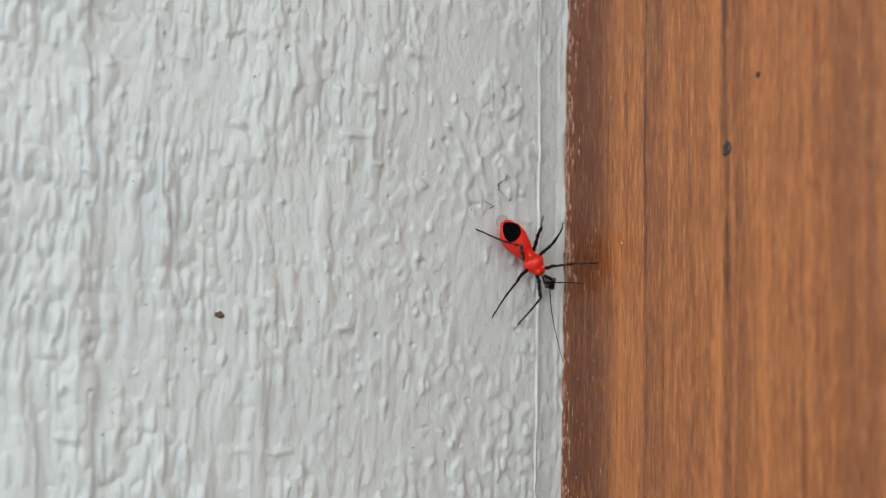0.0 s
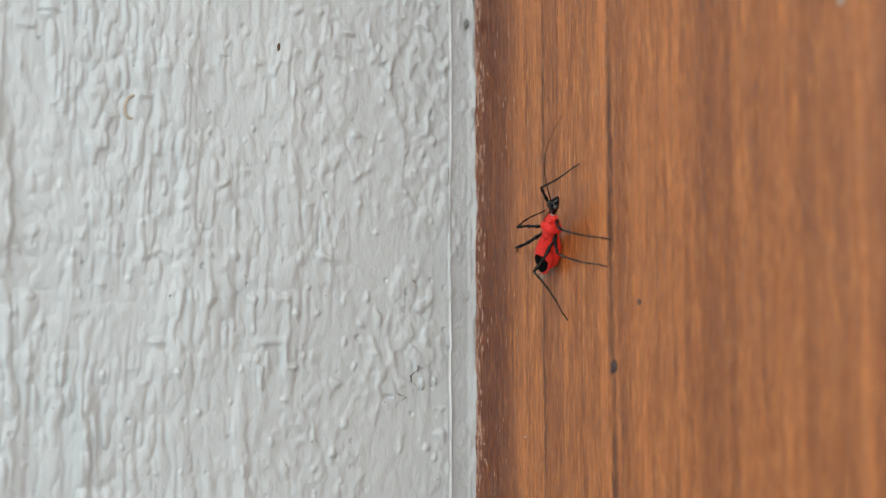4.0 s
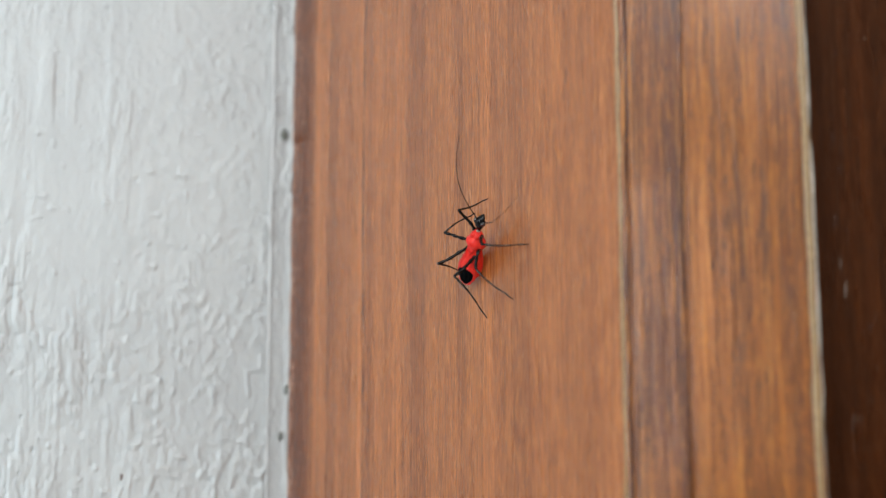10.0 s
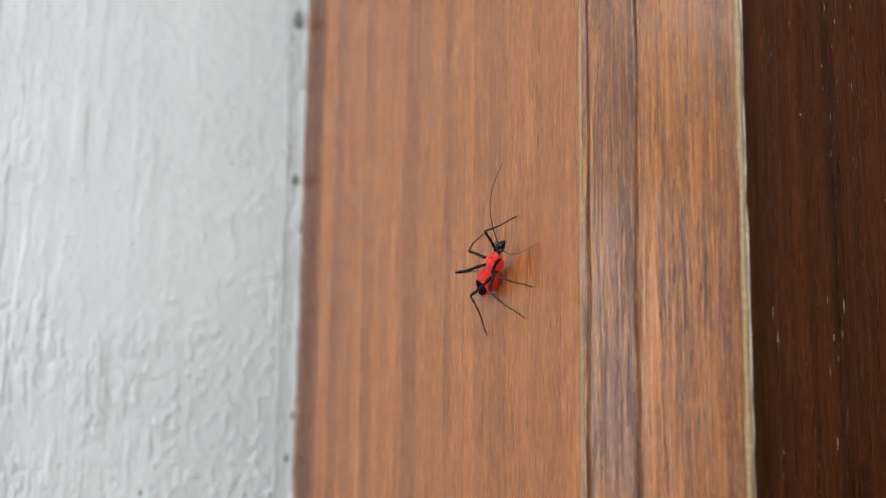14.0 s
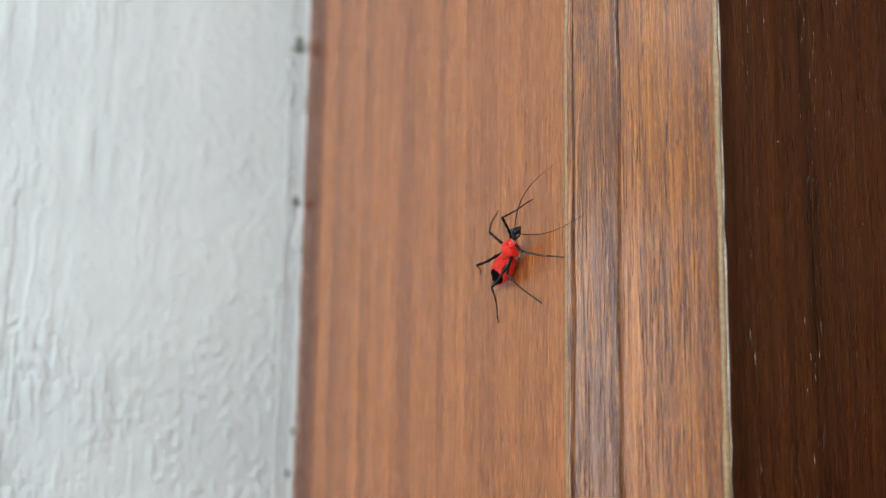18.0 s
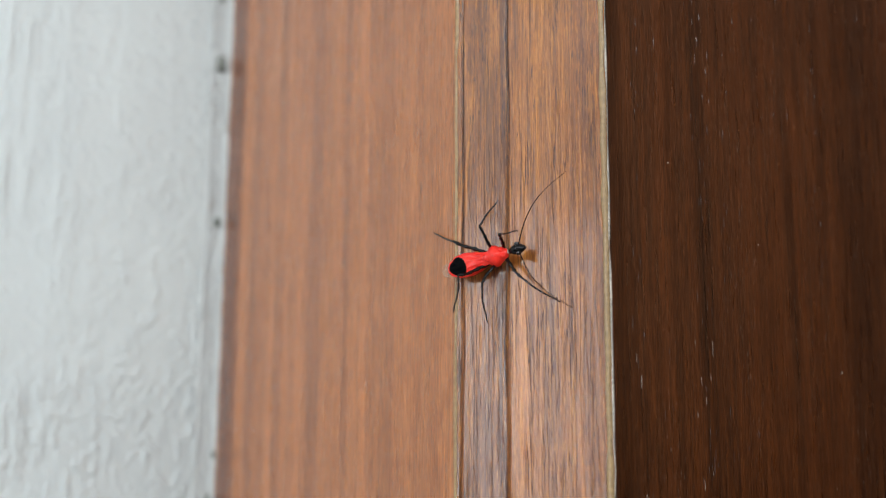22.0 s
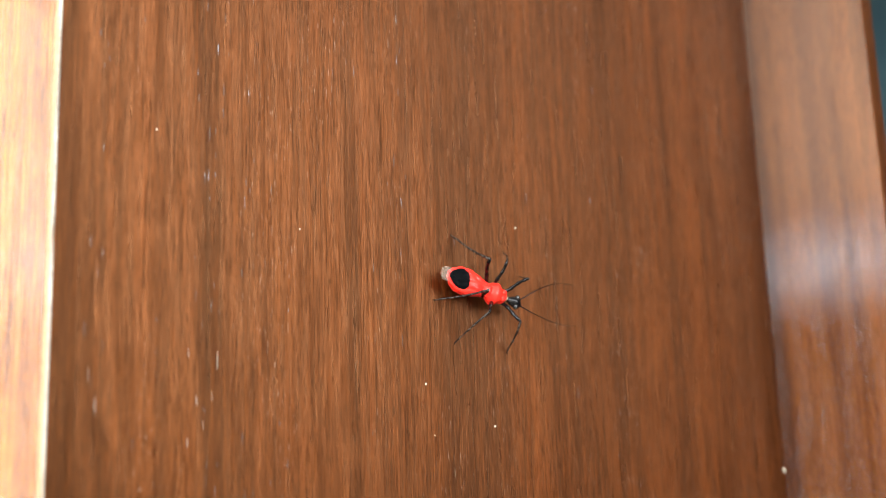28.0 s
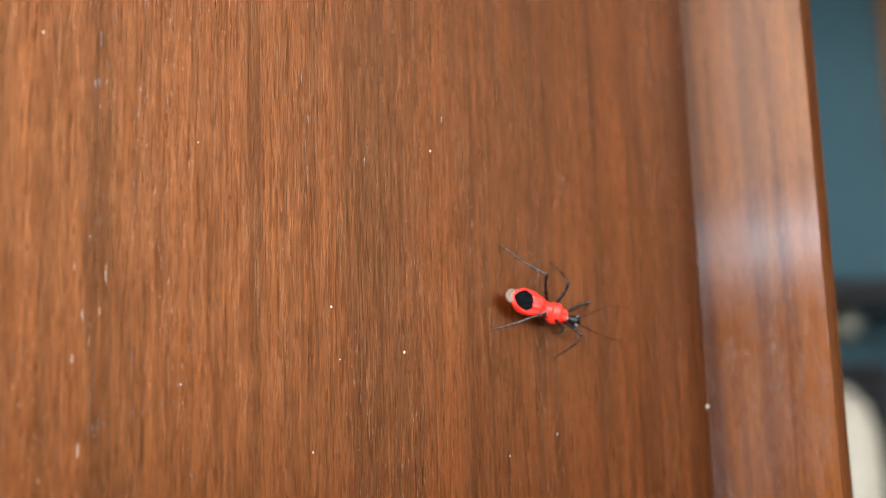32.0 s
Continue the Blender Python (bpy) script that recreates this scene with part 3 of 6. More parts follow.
def back_room():
    slab("wall_inner", (0.02, 0.145, 0), (0.12, 1.4, 2.6), M_ROOM, "cream painted side wall of the dim room", "wall")
    slab("wall_back", (0.12, 1.3, 0), (2.2, 1.4, 2.6), M_TEAL, "dark teal painted wall beyond the doorway", "wall")
    post = tagged(new("wall_post"), "pale varnished pine post against the teal wall", "post")
    box_part("shaft", (-0.06, -0.05, 0), (0.06, 0.05, 2.6), M_POST, post, bevel=0.006)
    post.matrix_world = pose(1.74, 1.248, 0)
    shelf = tagged(new("wall_shelf"), "black lacquered shelf on the teal wall", "shelf")
    box_part("board", (0.9, 1.02, 1.485), (2.19, 1.3, 1.52), M_BLACK, shelf, bevel=0.004)
    box_part("board", (0.9, 1.02, 0.90), (2.19, 1.3, 0.935), M_BLACK, shelf, bevel=0.004)
    box_part("upright", (0.9, 1.02, 0.0), (0.93, 1.3, 0.90), M_BLACK, shelf)
    box_part("upright", (2.16, 1.02, 0.0), (2.19, 1.3, 0.90), M_BLACK, shelf)
    box_part("upright", (0.9, 1.02, 0.935), (0.93, 1.3, 1.485), M_BLACK, shelf)
    box_part("upright", (2.16, 1.02, 0.935), (2.19, 1.3, 1.485), M_BLACK, shelf)
    vase = tagged(new("ribbed_vase"), "ivory ribbed ceramic vase on the black shelf", "vase")
    rings = []
    for k in range(61):
        z = 0.415 * k / 60
        shoulder = math.sqrt(max(0.0, 1 - max(0.0, (z - 0.33) / 0.09) ** 2))
        rings.append((max(0.010, (0.050 + 0.006 * math.sin(k * 0.06) + 0.0022 * math.sin(k * 1.26)) * shoulder), z))
    turned("body", rings, M_CERAMIC, vase)
    turned("rim", [(0.010, 0.415), (0.013, 0.419), (0.010, 0.423)], M_CERAMIC, vase)
    vase.matrix_world = pose(1.332, 1.12, 0.935)
    knob = tagged(new("shelf_knob"), "dim grey-olive round knob under the black shelf board", "knob")
    turned("ball", [(0.026 * math.sin(math.pi * (k + 0.3) / 14.6), -0.026 * math.cos(math.pi * (k + 0.3) / 14.6)) for k in range(15)], M_OLIVE, knob)
    knob.matrix_world = pose(1.352, 1.12, 1.4595)
    case = tagged(new("storage_box"), "black lacquered box standing behind the vase", "box")
    box_part("case", (-0.06, -0.05, 0), (0.06, 0.05, 0.44), M_BLACK, case, bevel=0.004)
    box_part("lid", (-0.062, -0.052, 0.441), (0.062, 0.052, 0.465), M_BLACK, case, bevel=0.004)
    case.matrix_world = pose(1.445, 1.23, 0.935)
    jar = tagged(new("storage_jar"), "pale grey ceramic jar on the black shelf", "jar")
    turned("body", [(0.05, 0), (0.07, 0.05), (0.075, 0.2), (0.06, 0.3), (0.05, 0.33)], M_GREY, jar)
    turned("lid", [(0.052, 0.332), (0.055, 0.345), (0.02, 0.36), (0.02, 0.38)], M_GREY, jar)
    jar.matrix_world = pose(1.492, 1.10, 0.935)


back_room()


# ---- small things on wall and timber ----
M_WORN = plain("worn_filler", (0.31, 0.20, 0.088), 0.45, 1100, 0.25, bump=0.00004, coat=0.2)
M_CHIP_GLINT = plain("varnish_chip_and_glint", (0.46, 0.42, 0.36), 0.5, 2500, 0.4, bump=0.0001)
M_MOULD = plain("grey_mould", (0.22, 0.24, 0.22), 0.8, 3000, 0.4)
M_SOIL = plain("brown_dirt", (0.13, 0.075, 0.05), 0.8, 3000, 0.4)
M_TAN = plain("tan_husk", (0.52, 0.46, 0.36), 0.6, 3000, 0.24)
M_SPECK = plain("white_paint_speck", (0.55, 0.5, 0.42), 0.5, 3000, 0.1)
M_KNOT = plain("dark_knot", (0.035, 0.014, 0.008), 0.4, 2000, 0.3, coat=0.6)


def ragged_bead(name, host, x0, x1, lift, material, label, seed):
    """A thin worn strip along an edge of a timber, with an uneven border."""
    rng = random.Random(seed)
    bm = bmesh.new()
    zs = [0.0, 0.8] + [1.13 + 0.004 * k for k in range(80)] + [1.6, 2.15]
    cols = []
    for z in zs:
        a, b = x0 + rng.uniform(-1, 1) * 0.00013, x1 + rng.uniform(-1, 1) * 0.00016
        up = lift * rng.uniform(0.7, 1.2)
        cols.append([bm.verts.new(p) for p in ((a, 0.0004, z), (a + 0.0001, -up * 0.7, z), ((a + b) / 2, -up, z), (b - 0.0001, -up * 0.7, z), (b, 0.0004, z))])
    for lo, hi in zip(cols, cols[1:]):
        for i in range(4):
            f = bm.faces.new((lo[i], lo[i + 1], hi[i + 1], hi[i]))
            f.smooth = True
    return part(name, bm, material, host, label)


CH_W = (E_FRONT - E_SIDE).length
ragged_bead("edge_filler", chamfer, -0.0002, 0.0005, -0.00006, M_WORN, "pale worn filler along the edge", 3)
ragged_bead("edge_filler", chamfer, CH_W - 0.0014, CH_W - 0.0004, -0.00009, M_WORN, "pale worn filler along the edge", 4)
ragged_bead("edge_filler", chamfer, CH_W - 0.0004, CH_W - 0.0001, 0.00015, M_CHIP_GLINT, "whitish chipped varnish along the edge", 5)


def blob(name, size, material, seed, flat=0.4, label="", category="speck", group=""):
    """A small uneven crumb."""
    rng = random.Random(seed)
    bm = bmesh.new()
    bmesh.ops.create_icosphere(bm, subdivisions=2, radius=1.0)
    for v in bm.verts:
        k = rng.uniform(0.7, 1.2)
        v.co = Vector((v.co.x * size[0] * k, v.co.y * flat * min(size) * k, v.co.z * size[1] * k))
    for f in bm.faces:
        f.smooth = True
    ob = part(name, bm, material, None, label)
    tagged(ob, label, category, group)
    return ob


def on_face(ob, host_pose, x, z):
    ob.matrix_world = host_pose @ pose(x, 0, z)


POSE_SIDE, POSE_CH, POSE_FR = face_frame(E_WALL, E_SIDE)[0], face_frame(E_SIDE, E_FRONT)[0], face_frame(E_FRONT, E_BEAD)[0]
POSE_WALL = pose(0, 0, 0)

# dirt on the painted wall
for n, (x, z, w, h) in enumerate(((-0.0520, 1.2151, 0.0007, 0.0005), (-0.0694, 1.2435, 0.0004, 0.0005), (-0.0330, 1.2855, 0.0003, 0.0007))):
    on_face(blob("dirt_speck", (w, h), M_SOIL, 40 + n, 0.5, "tiny brown dirt speck stuck on the white wall", "dirt", "dirt specks"), POSE_WALL @ pose(0, -0.0003, 0), x, z)
for n, (x, z, w, h) in enumerate(((-0.0025, 1.3953, 0.0010, 0.0020), (-0.0020, 1.3564, 0.0008, 0.0011), (-0.0017, 1.2929, 0.0004, 0.0008), (-0.0006, 1.3023, 0.0005, 0.0009), (-0.0028, 1.4121, 0.0005, 0.0009))):
    on_face(blob("mould_spot", (w * 1.2, h * 1.2), M_MOULD, 60 + n, 0.25, "dark grey mould spot on the sealant strip", "mould", "mould spots"), POSE_WALL @ pose(0, -0.0005, 0), x, z)


def husk():
    bm = bmesh.new()
    seg, tube = 20, 6
    rows = []
    for i in range(seg):
        a = math.tau * i / seg
        rows.append([bm.verts.new(((0.0011 + 0.00022 * math.cos(math.tau * j / tube)) * math.cos(a), 0.00018 * math.sin(math.tau * j / tube), (0.0017 + 0.00022 * math.cos(math.tau * j / tube)) * math.sin(a))) for j in range(tube)])
    for i in range(seg):
        for j in range(tube):
            bm.faces.new((rows[i][j], rows[(i + 1) % seg][j], rows[(i + 1) % seg][(j + 1) % tube], rows[i][(j + 1) % tube]))
    ob = part("egg_husk", bm, M_TAN, None)
    tagged(ob, "empty tan insect egg ring on the white wall", "husk")
    ob.matrix_world = pose(-0.0543, -0.0003, 1.2745, 0, 12, 0)


husk()



def paint_crack(x, z, length, seed):
    """A jagged hairline crack in the wall paint."""
    rng = random.Random(seed)
    bm = bmesh.new()
    rows = []
    for k in range(15):
        q = k / 14
        w = 0.00013 * math.sin(math.pi * min(0.95, q + 0.08)) * rng.uniform(0.5, 1.4)
        cx = x + 0.0007 * math.sin(q * 7 + seed) + rng.uniform(-1, 1) * 0.00016
        rows.append([bm.verts.new((cx + d * w, -0.00062 - 0.00004 * (d == 0), z - length * q)) for d in (-1, 0, 1)])
    for lo, hi in zip(rows, rows[1:]):
        for i in range(2):
            bm.faces.new((lo[i], lo[i + 1], hi[i + 1], hi[i]))
    bmesh.ops.solidify(bm, geom=bm.faces[:], thickness=0.0004)
    tagged(part("paint_crack", bm, M_CRACK, None), "jagged dark hairline crack in the white wall paint", "crack", "paint cracks")


def paint_lump(x, z, w, h, seed):
    ob = blob("paint_lump", (w, h), M_WALL, seed, 0.4, "rounded lump of thick white wall paint", "paint lump", "paint lumps")
    on_face(ob, POSE_WALL @ pose(0, -0.0002, 0), x, z)


M_CRACK = plain("crack_grime", (0.16, 0.16, 0.15), 0.8, 3000, 0.3)
paint_crack(-0.0107, 1.2372, 0.0038, 1)
paint_crack(-0.0129, 1.2332, 0.0018, 4)
for n, (x, z, w, h) in enumerate(((-0.0099, 1.2375, 0.0008, 0.0017), (-0.0093, 1.2345, 0.0006, 0.0012), (-0.0111, 1.2397, 0.0006, 0.0009))):
    paint_lump(x, z, w, h, 150 + n)

# knot and specks on the timber
knot = blob("knot", (0.0007, 0.0010), M_KNOT, 80, 0.15, "small dark knot in the teak")
knot.parent = side
knot.matrix_basis = pose(0.0322, 0, 1.2376)
pin = blob("knot", (0.0004, 0.0005), M_KNOT, 81, 0.15, "small dark pin knot in the teak")
pin.parent = side
pin.matrix_basis = pose(0.0373, 0, 1.2464)
for ob in (knot, pin):
    del ob["category"]
for n, (p, x, z, r) in enumerate(((POSE_SIDE, 0.0128, 1.2267, 0.00023), (POSE_SIDE, 0.0693, 1.2788, 0.0005), (POSE_FR, 0.0493, 1.3174, 0.0002), (POSE_FR, 0.0604, 1.3116, 0.00022),
                                 (POSE_FR, 0.0654, 1.3405, 0.0002), (POSE_FR, 0.0117, 1.3484, 0.00016), (POSE_FR, 0.1182, 1.3037, 0.0004), (POSE_FR, 0.0505, 1.3105, 0.00012),
                                 (POSE_FR, 0.0465, 1.2986, 0.00013), (POSE_FR, 0.0776, 1.2971, 0.00016), (POSE_FR, 0.0308, 1.3374, 0.00013), (POSE_FR, 0.0865, 1.300, 0.00013))):
    on_face(blob("paint_speck", (r * 0.7, r * 0.85), M_SPECK, 90 + n, 0.5, "tiny white paint speck on the varnished teak", "speck", "paint specks"), p, x, z)


def paint_residue():
    """Flakes and smears of wall paint left on the first millimetres of the timber."""
    rng = random.Random(11)
    bm = bmesh.new()
    for k in range(900):
        near = rng.random() < 0.86
        x = abs(rng.gauss(0, 0.0011)) if near else rng.uniform(0.002, 0.0105)
        z = rng.uniform(1.15, 1.44)
        wide, high = rng.uniform(0.00008, 0.00028), rng.uniform(0.0003, 0.0016)
        if not near:
            wide, high = wide * 0.3, high * 0.7
        c = bm.verts.new((x, -0.00012, z))
        ring = [bm.verts.new((x + wide * math.cos(a) * rng.uniform(0.6, 1.2), 0.00002, z + high * math.sin(a) * rng.uniform(0.6, 1.2))) for a in [math.tau * i / 7 for i in range(7)]]
        for i in range(7):
            bm.faces.new((c, ring[(i + 1) % 7], ring[i]))
    ob = part("paint_residue", bm, M_RESIDUE, side, "pinkish-white paint flakes on the timber edge")
    return tagged(ob, kind="stuff")


M_RESIDUE = plain("thin_paint_residue", (0.42, 0.25, 0.18), 0.6, 2500, 0.45)
paint_residue()


STREAKS = ((0.0183, 0.0012, 70), (0.0055, 0.0005, 26), (0.0240, 0.0008, 18), (0.0465, 0.0007, 14), (0.0100, 0.0030, 14), (0.0330, 0.0060, 22), (0.0700, 0.0100, 12))


def torn_grain(name, material, label, seed, share, wide, lift, streaks=STREAKS, low=1.215, top=1.395):
    """Short torn pores or painted glints along the streaks of the front board: (place across, spread, count)."""
    rng = random.Random(seed)
    bm = bmesh.new()
    for place, spread, count in streaks:
        for k in range(int(count * share)):
            x, z = place + rng.gauss(0, spread), rng.uniform(low, top)
            w, h = wide * rng.uniform(0.6, 1.3), rng.uniform(0.0004, 0.0017)
            ring = [bm.verts.new((x + w * math.cos(a) * rng.uniform(0.6, 1.2), 0.00002, z + h * math.sin(a) * rng.uniform(0.7, 1.2))) for a in [math.tau * i / 8 for i in range(8)]]
            peak = bm.verts.new((x, -lift, z))
            for i in range(8):
                bm.faces.new((peak, ring[(i + 1) % 8], ring[i]))
    return tagged(part(name, bm, material, front, label), kind="stuff")


torn_grain("torn_pores", M_KNOT, "short dark torn pores", 21, 1.5, 0.00008, 0.00004)
# pale flakes stand in for the glints off torn pores
torn_grain("pore_glints", M_CHIP_GLINT, "short whitish flakes that paint glints of torn pores", 6, 0.17, 0.00004, 0.00005, STREAKS[:2], 1.280, 1.324)


# ---- the red bug ----
MM = 0.00106107
M_RED = Mat("glossy_red_shell", 0.40, 0, 0.22, 0.26, 0.08)
M_RED.colour(M_RED.mix(M_RED.span(M_RED.noise(900, 900, 900, 3), 0.35, 0.7), (0.84, 0.030, 0.018), (0.68, 0.018, 0.012)))
M_RED.bump(M_RED.noise(500, 2600, 700, 3), 0.6, 0.00016)
M_RED = M_RED.m
M_JET = plain("jet_black_shell", (0.0035, 0.0035, 0.004), 0.22, 4000, 0.3, spec=0.06, coat=0.35)
M_VELVET = plain("dark_wing_spot", (0.0025, 0.003, 0.0036), 0.5, 3000, 0.3, spec=0.015)
# pale mottle puts the light glinting off the shins into their colour
M_SHIN = Mat("black_shin_painted_glints", 0.26, 0, 0.4)
M_SHIN.colour(M_SHIN.mix(M_SHIN.span(M_SHIN.noise(2200, 2200, 2200, 2), 0.5, 0.66), (0.010, 0.008, 0.007), (0.055, 0.044, 0.036)))
M_SHIN = M_SHIN.m
M_EYE = plain("glossy_black_eye", (0.008, 0.008, 0.009), 0.12, 4000, 0.1, coat=0.8)
M_CLEAR = Mat("pale_wing_membrane", 0.3, 0, 0.5)
M_CLEAR.colour(M_CLEAR.mix(M_CLEAR.noise(1500, 1500, 1500, 3), (0.24, 0.21, 0.16), (0.34, 0.31, 0.26)))
M_CLEAR.b.inputs["Alpha"].default_value = 0.20
M_CLEAR = M_CLEAR.m
M_IVORY = plain("ivory_collar", (0.4, 0.3, 0.24), 0.4, 3000, 0.1)


def loft(sections, seg=20, wave=0.0):
    """A closed body through sections of (x, half width, low, high), in millimetres."""
    bm = bmesh.new()
    loops = []
    for x, w, lo, hi in sections:
        mid, half = (lo + hi) / 2, (hi - lo) / 2
        ring = []
        for i in range(seg):
            a = math.tau * i / seg
            c, s = math.cos(a), math.sin(a)
            bend = 1 + wave * math.sin(5 * a + x * 2.3)
            ring.append(bm.verts.new((x * MM, w * bend * c * MM, (mid + half * bend * s) * MM)))
        loops.append(ring)
    for lo, hi in zip(loops, loops[1:]):
        for i in range(seg):
            bm.faces.new((lo[i], lo[(i + 1) % seg], hi[(i + 1) % seg], hi[i]))
    bm.faces.new(loops[0][::-1])
    bm.faces.new(loops[-1])
    for f in bm.faces:
        f.smooth = True
    return bm


def tube(points, radii, seg=8):
    """A tapered limb through points, in millimetres."""
    bm = bmesh.new()
    loops = []
    pts = [Vector(p) for p in points]
    for i, (p, r) in enumerate(zip(pts, radii)):
        d = (pts[min(i + 1, len(pts) - 1)] - pts[max(i - 1, 0)]).normalized()
        side_way = Vector((0, 1, 0)) if abs(d.y) < 0.9 else Vector((0, 0, 1))
        u = d.cross(side_way).normalized()
        v = d.cross(u)
        loops.append([bm.verts.new((p + (u * math.cos(math.tau * k / seg) + v * math.sin(math.tau * k / seg)) * r) * MM) for k in range(seg)])
    for lo, hi in zip(loops, loops[1:]):
        for k in range(seg):
            f = bm.faces.new((lo[k], hi[k], hi[(k + 1) % seg], lo[(k + 1) % seg]))
            f.smooth = True
    bm.faces.new(loops[0])
    bm.faces.new(loops[-1][::-1])
    return bm


def dome(cx, cz, rx, ry, rise, tilt=0.0, seg=24):
    """A shallow oval shell, point forward."""
    bm = bmesh.new()
    top = [bm.verts.new((cx * MM, 0, (cz + rise) * MM))]
    rings = []
    for q in (0.35, 0.7, 0.92, 1.0):
        ring = []
        for i in range(seg):
            a = math.tau * i / seg
            x, y = math.cos(a) * rx * q, math.sin(a) * ry * q * (1 - 0.22 * math.cos(a))
            ring.append(bm.verts.new(((cx + x) * MM, y * MM, (cz + rise * (1 - q * q) + tilt * x) * MM)))
        rings.append(ring)
    for i in range(seg):
        bm.faces.new((top[0], rings[0][i], rings[0][(i + 1) % seg]))
    for lo, hi in zip(rings, rings[1:]):
        for i in range(seg):
            bm.faces.new((lo[i], hi[i], hi[(i + 1) % seg], lo[(i + 1) % seg]))
    low = [bm.verts.new((v.co.x, v.co.y, v.co.z - 0.06 * MM)) for v in rings[-1]]
    for i in range(seg):
        bm.faces.new((rings[-1][i], low[i], low[(i + 1) % seg], rings[-1][(i + 1) % seg]))
    bm.faces.new(low[::-1])
    for f in bm.faces:
        f.smooth = True
    return bm


bug = tagged(new("red_bug"), "bright red bug with black wing spot, head and thin legs", "insect")


WING_SECTIONS = [(-6.0, 0.50, 2.4, 2.6), (-5.4, 1.12, 2.35, 2.85), (-4.2, 1.66, 2.2, 3.2), (-3.0, 1.72, 2.2, 3.45), (-1.6, 1.42, 2.25, 3.45), (-0.6, 1.1, 2.4, 3.25), (0.2, 0.94, 2.5, 3.25), (0.7, 0.9, 2.6, 3.2)]


def wing_point(x, angle, lift=0.0):
    """A point of the folded wings at x and at an angle round them (90 degrees is the ridge), in millimetres."""
    for a, b in zip(WING_SECTIONS, WING_SECTIONS[1:]):
        if x <= b[0] or b is WING_SECTIONS[-1]:
            q = max(0.0, min(1.0, (x - a[0]) / (b[0] - a[0])))
            q = q * q * (3 - 2 * q)
            w, lo, hi = [a[k] + (b[k] - a[k]) * q for k in (1, 2, 3)]
            break
    c, s = math.cos(angle), math.sin(angle)
    fold = 0.0
    if s > 0:
        fold = 0.055 * math.sin(angle * 11 + 1.3 * math.sin(x * 1.9) + x * 0.8) + 0.035 * math.sin(angle * 5 - x * 3.1)
        fold *= s * min(1.0, (x + 6.1) / 1.2)
    return Vector((x, w * c, (lo + hi) / 2 + ((hi - lo) / 2) * s + fold + lift * max(s, 0.2))) * MM


def wing_shell():
    bm = bmesh.new()
    xs = [-6.0 + 6.7 * k / 44 for k in range(45)]
    seg = 56
    rings = [[bm.verts.new(wing_point(x, math.tau * i / seg)) for i in range(seg)] for x in xs]
    for lo, hi in zip(rings, rings[1:]):
        for i in range(seg):
            bm.faces.new((lo[i], lo[(i + 1) % seg], hi[(i + 1) % seg], hi[i]))
    bm.faces.new(rings[0][::-1])
    bm.faces.new(rings[-1])
    for f in bm.faces:
        f.smooth = True
    return bm


def wing_patch():
    """The black patch: it lies on the wings' folds, slanting in front, drawn in behind."""
    bm = bmesh.new()
    rows = []
    for k in range(19):
        angle = math.radians(90 + (k - 9) * 6.1)
        side_way = (k - 9) / 9
        front = -3.0 - 0.75 * abs(side_way) ** 2.6 + 0.25 * side_way + 0.05 * math.sin(k * 2.3)
        rear = -5.75 + 0.85 * abs(side_way) ** 2.2
        rows.append([bm.verts.new(wing_point(rear + (front - rear) * n / 14, angle, 0.05)) for n in range(15)])
    for lo, hi in zip(rows, rows[1:]):
        for n in range(14):
            f = bm.faces.new((lo[n], lo[n + 1], hi[n + 1], hi[n]))
            f.smooth = True
    bmesh.ops.recalc_face_normals(bm, faces=bm.faces[:])
    bmesh.ops.solidify(bm, geom=bm.faces[:], thickness=0.00003)
    return bm


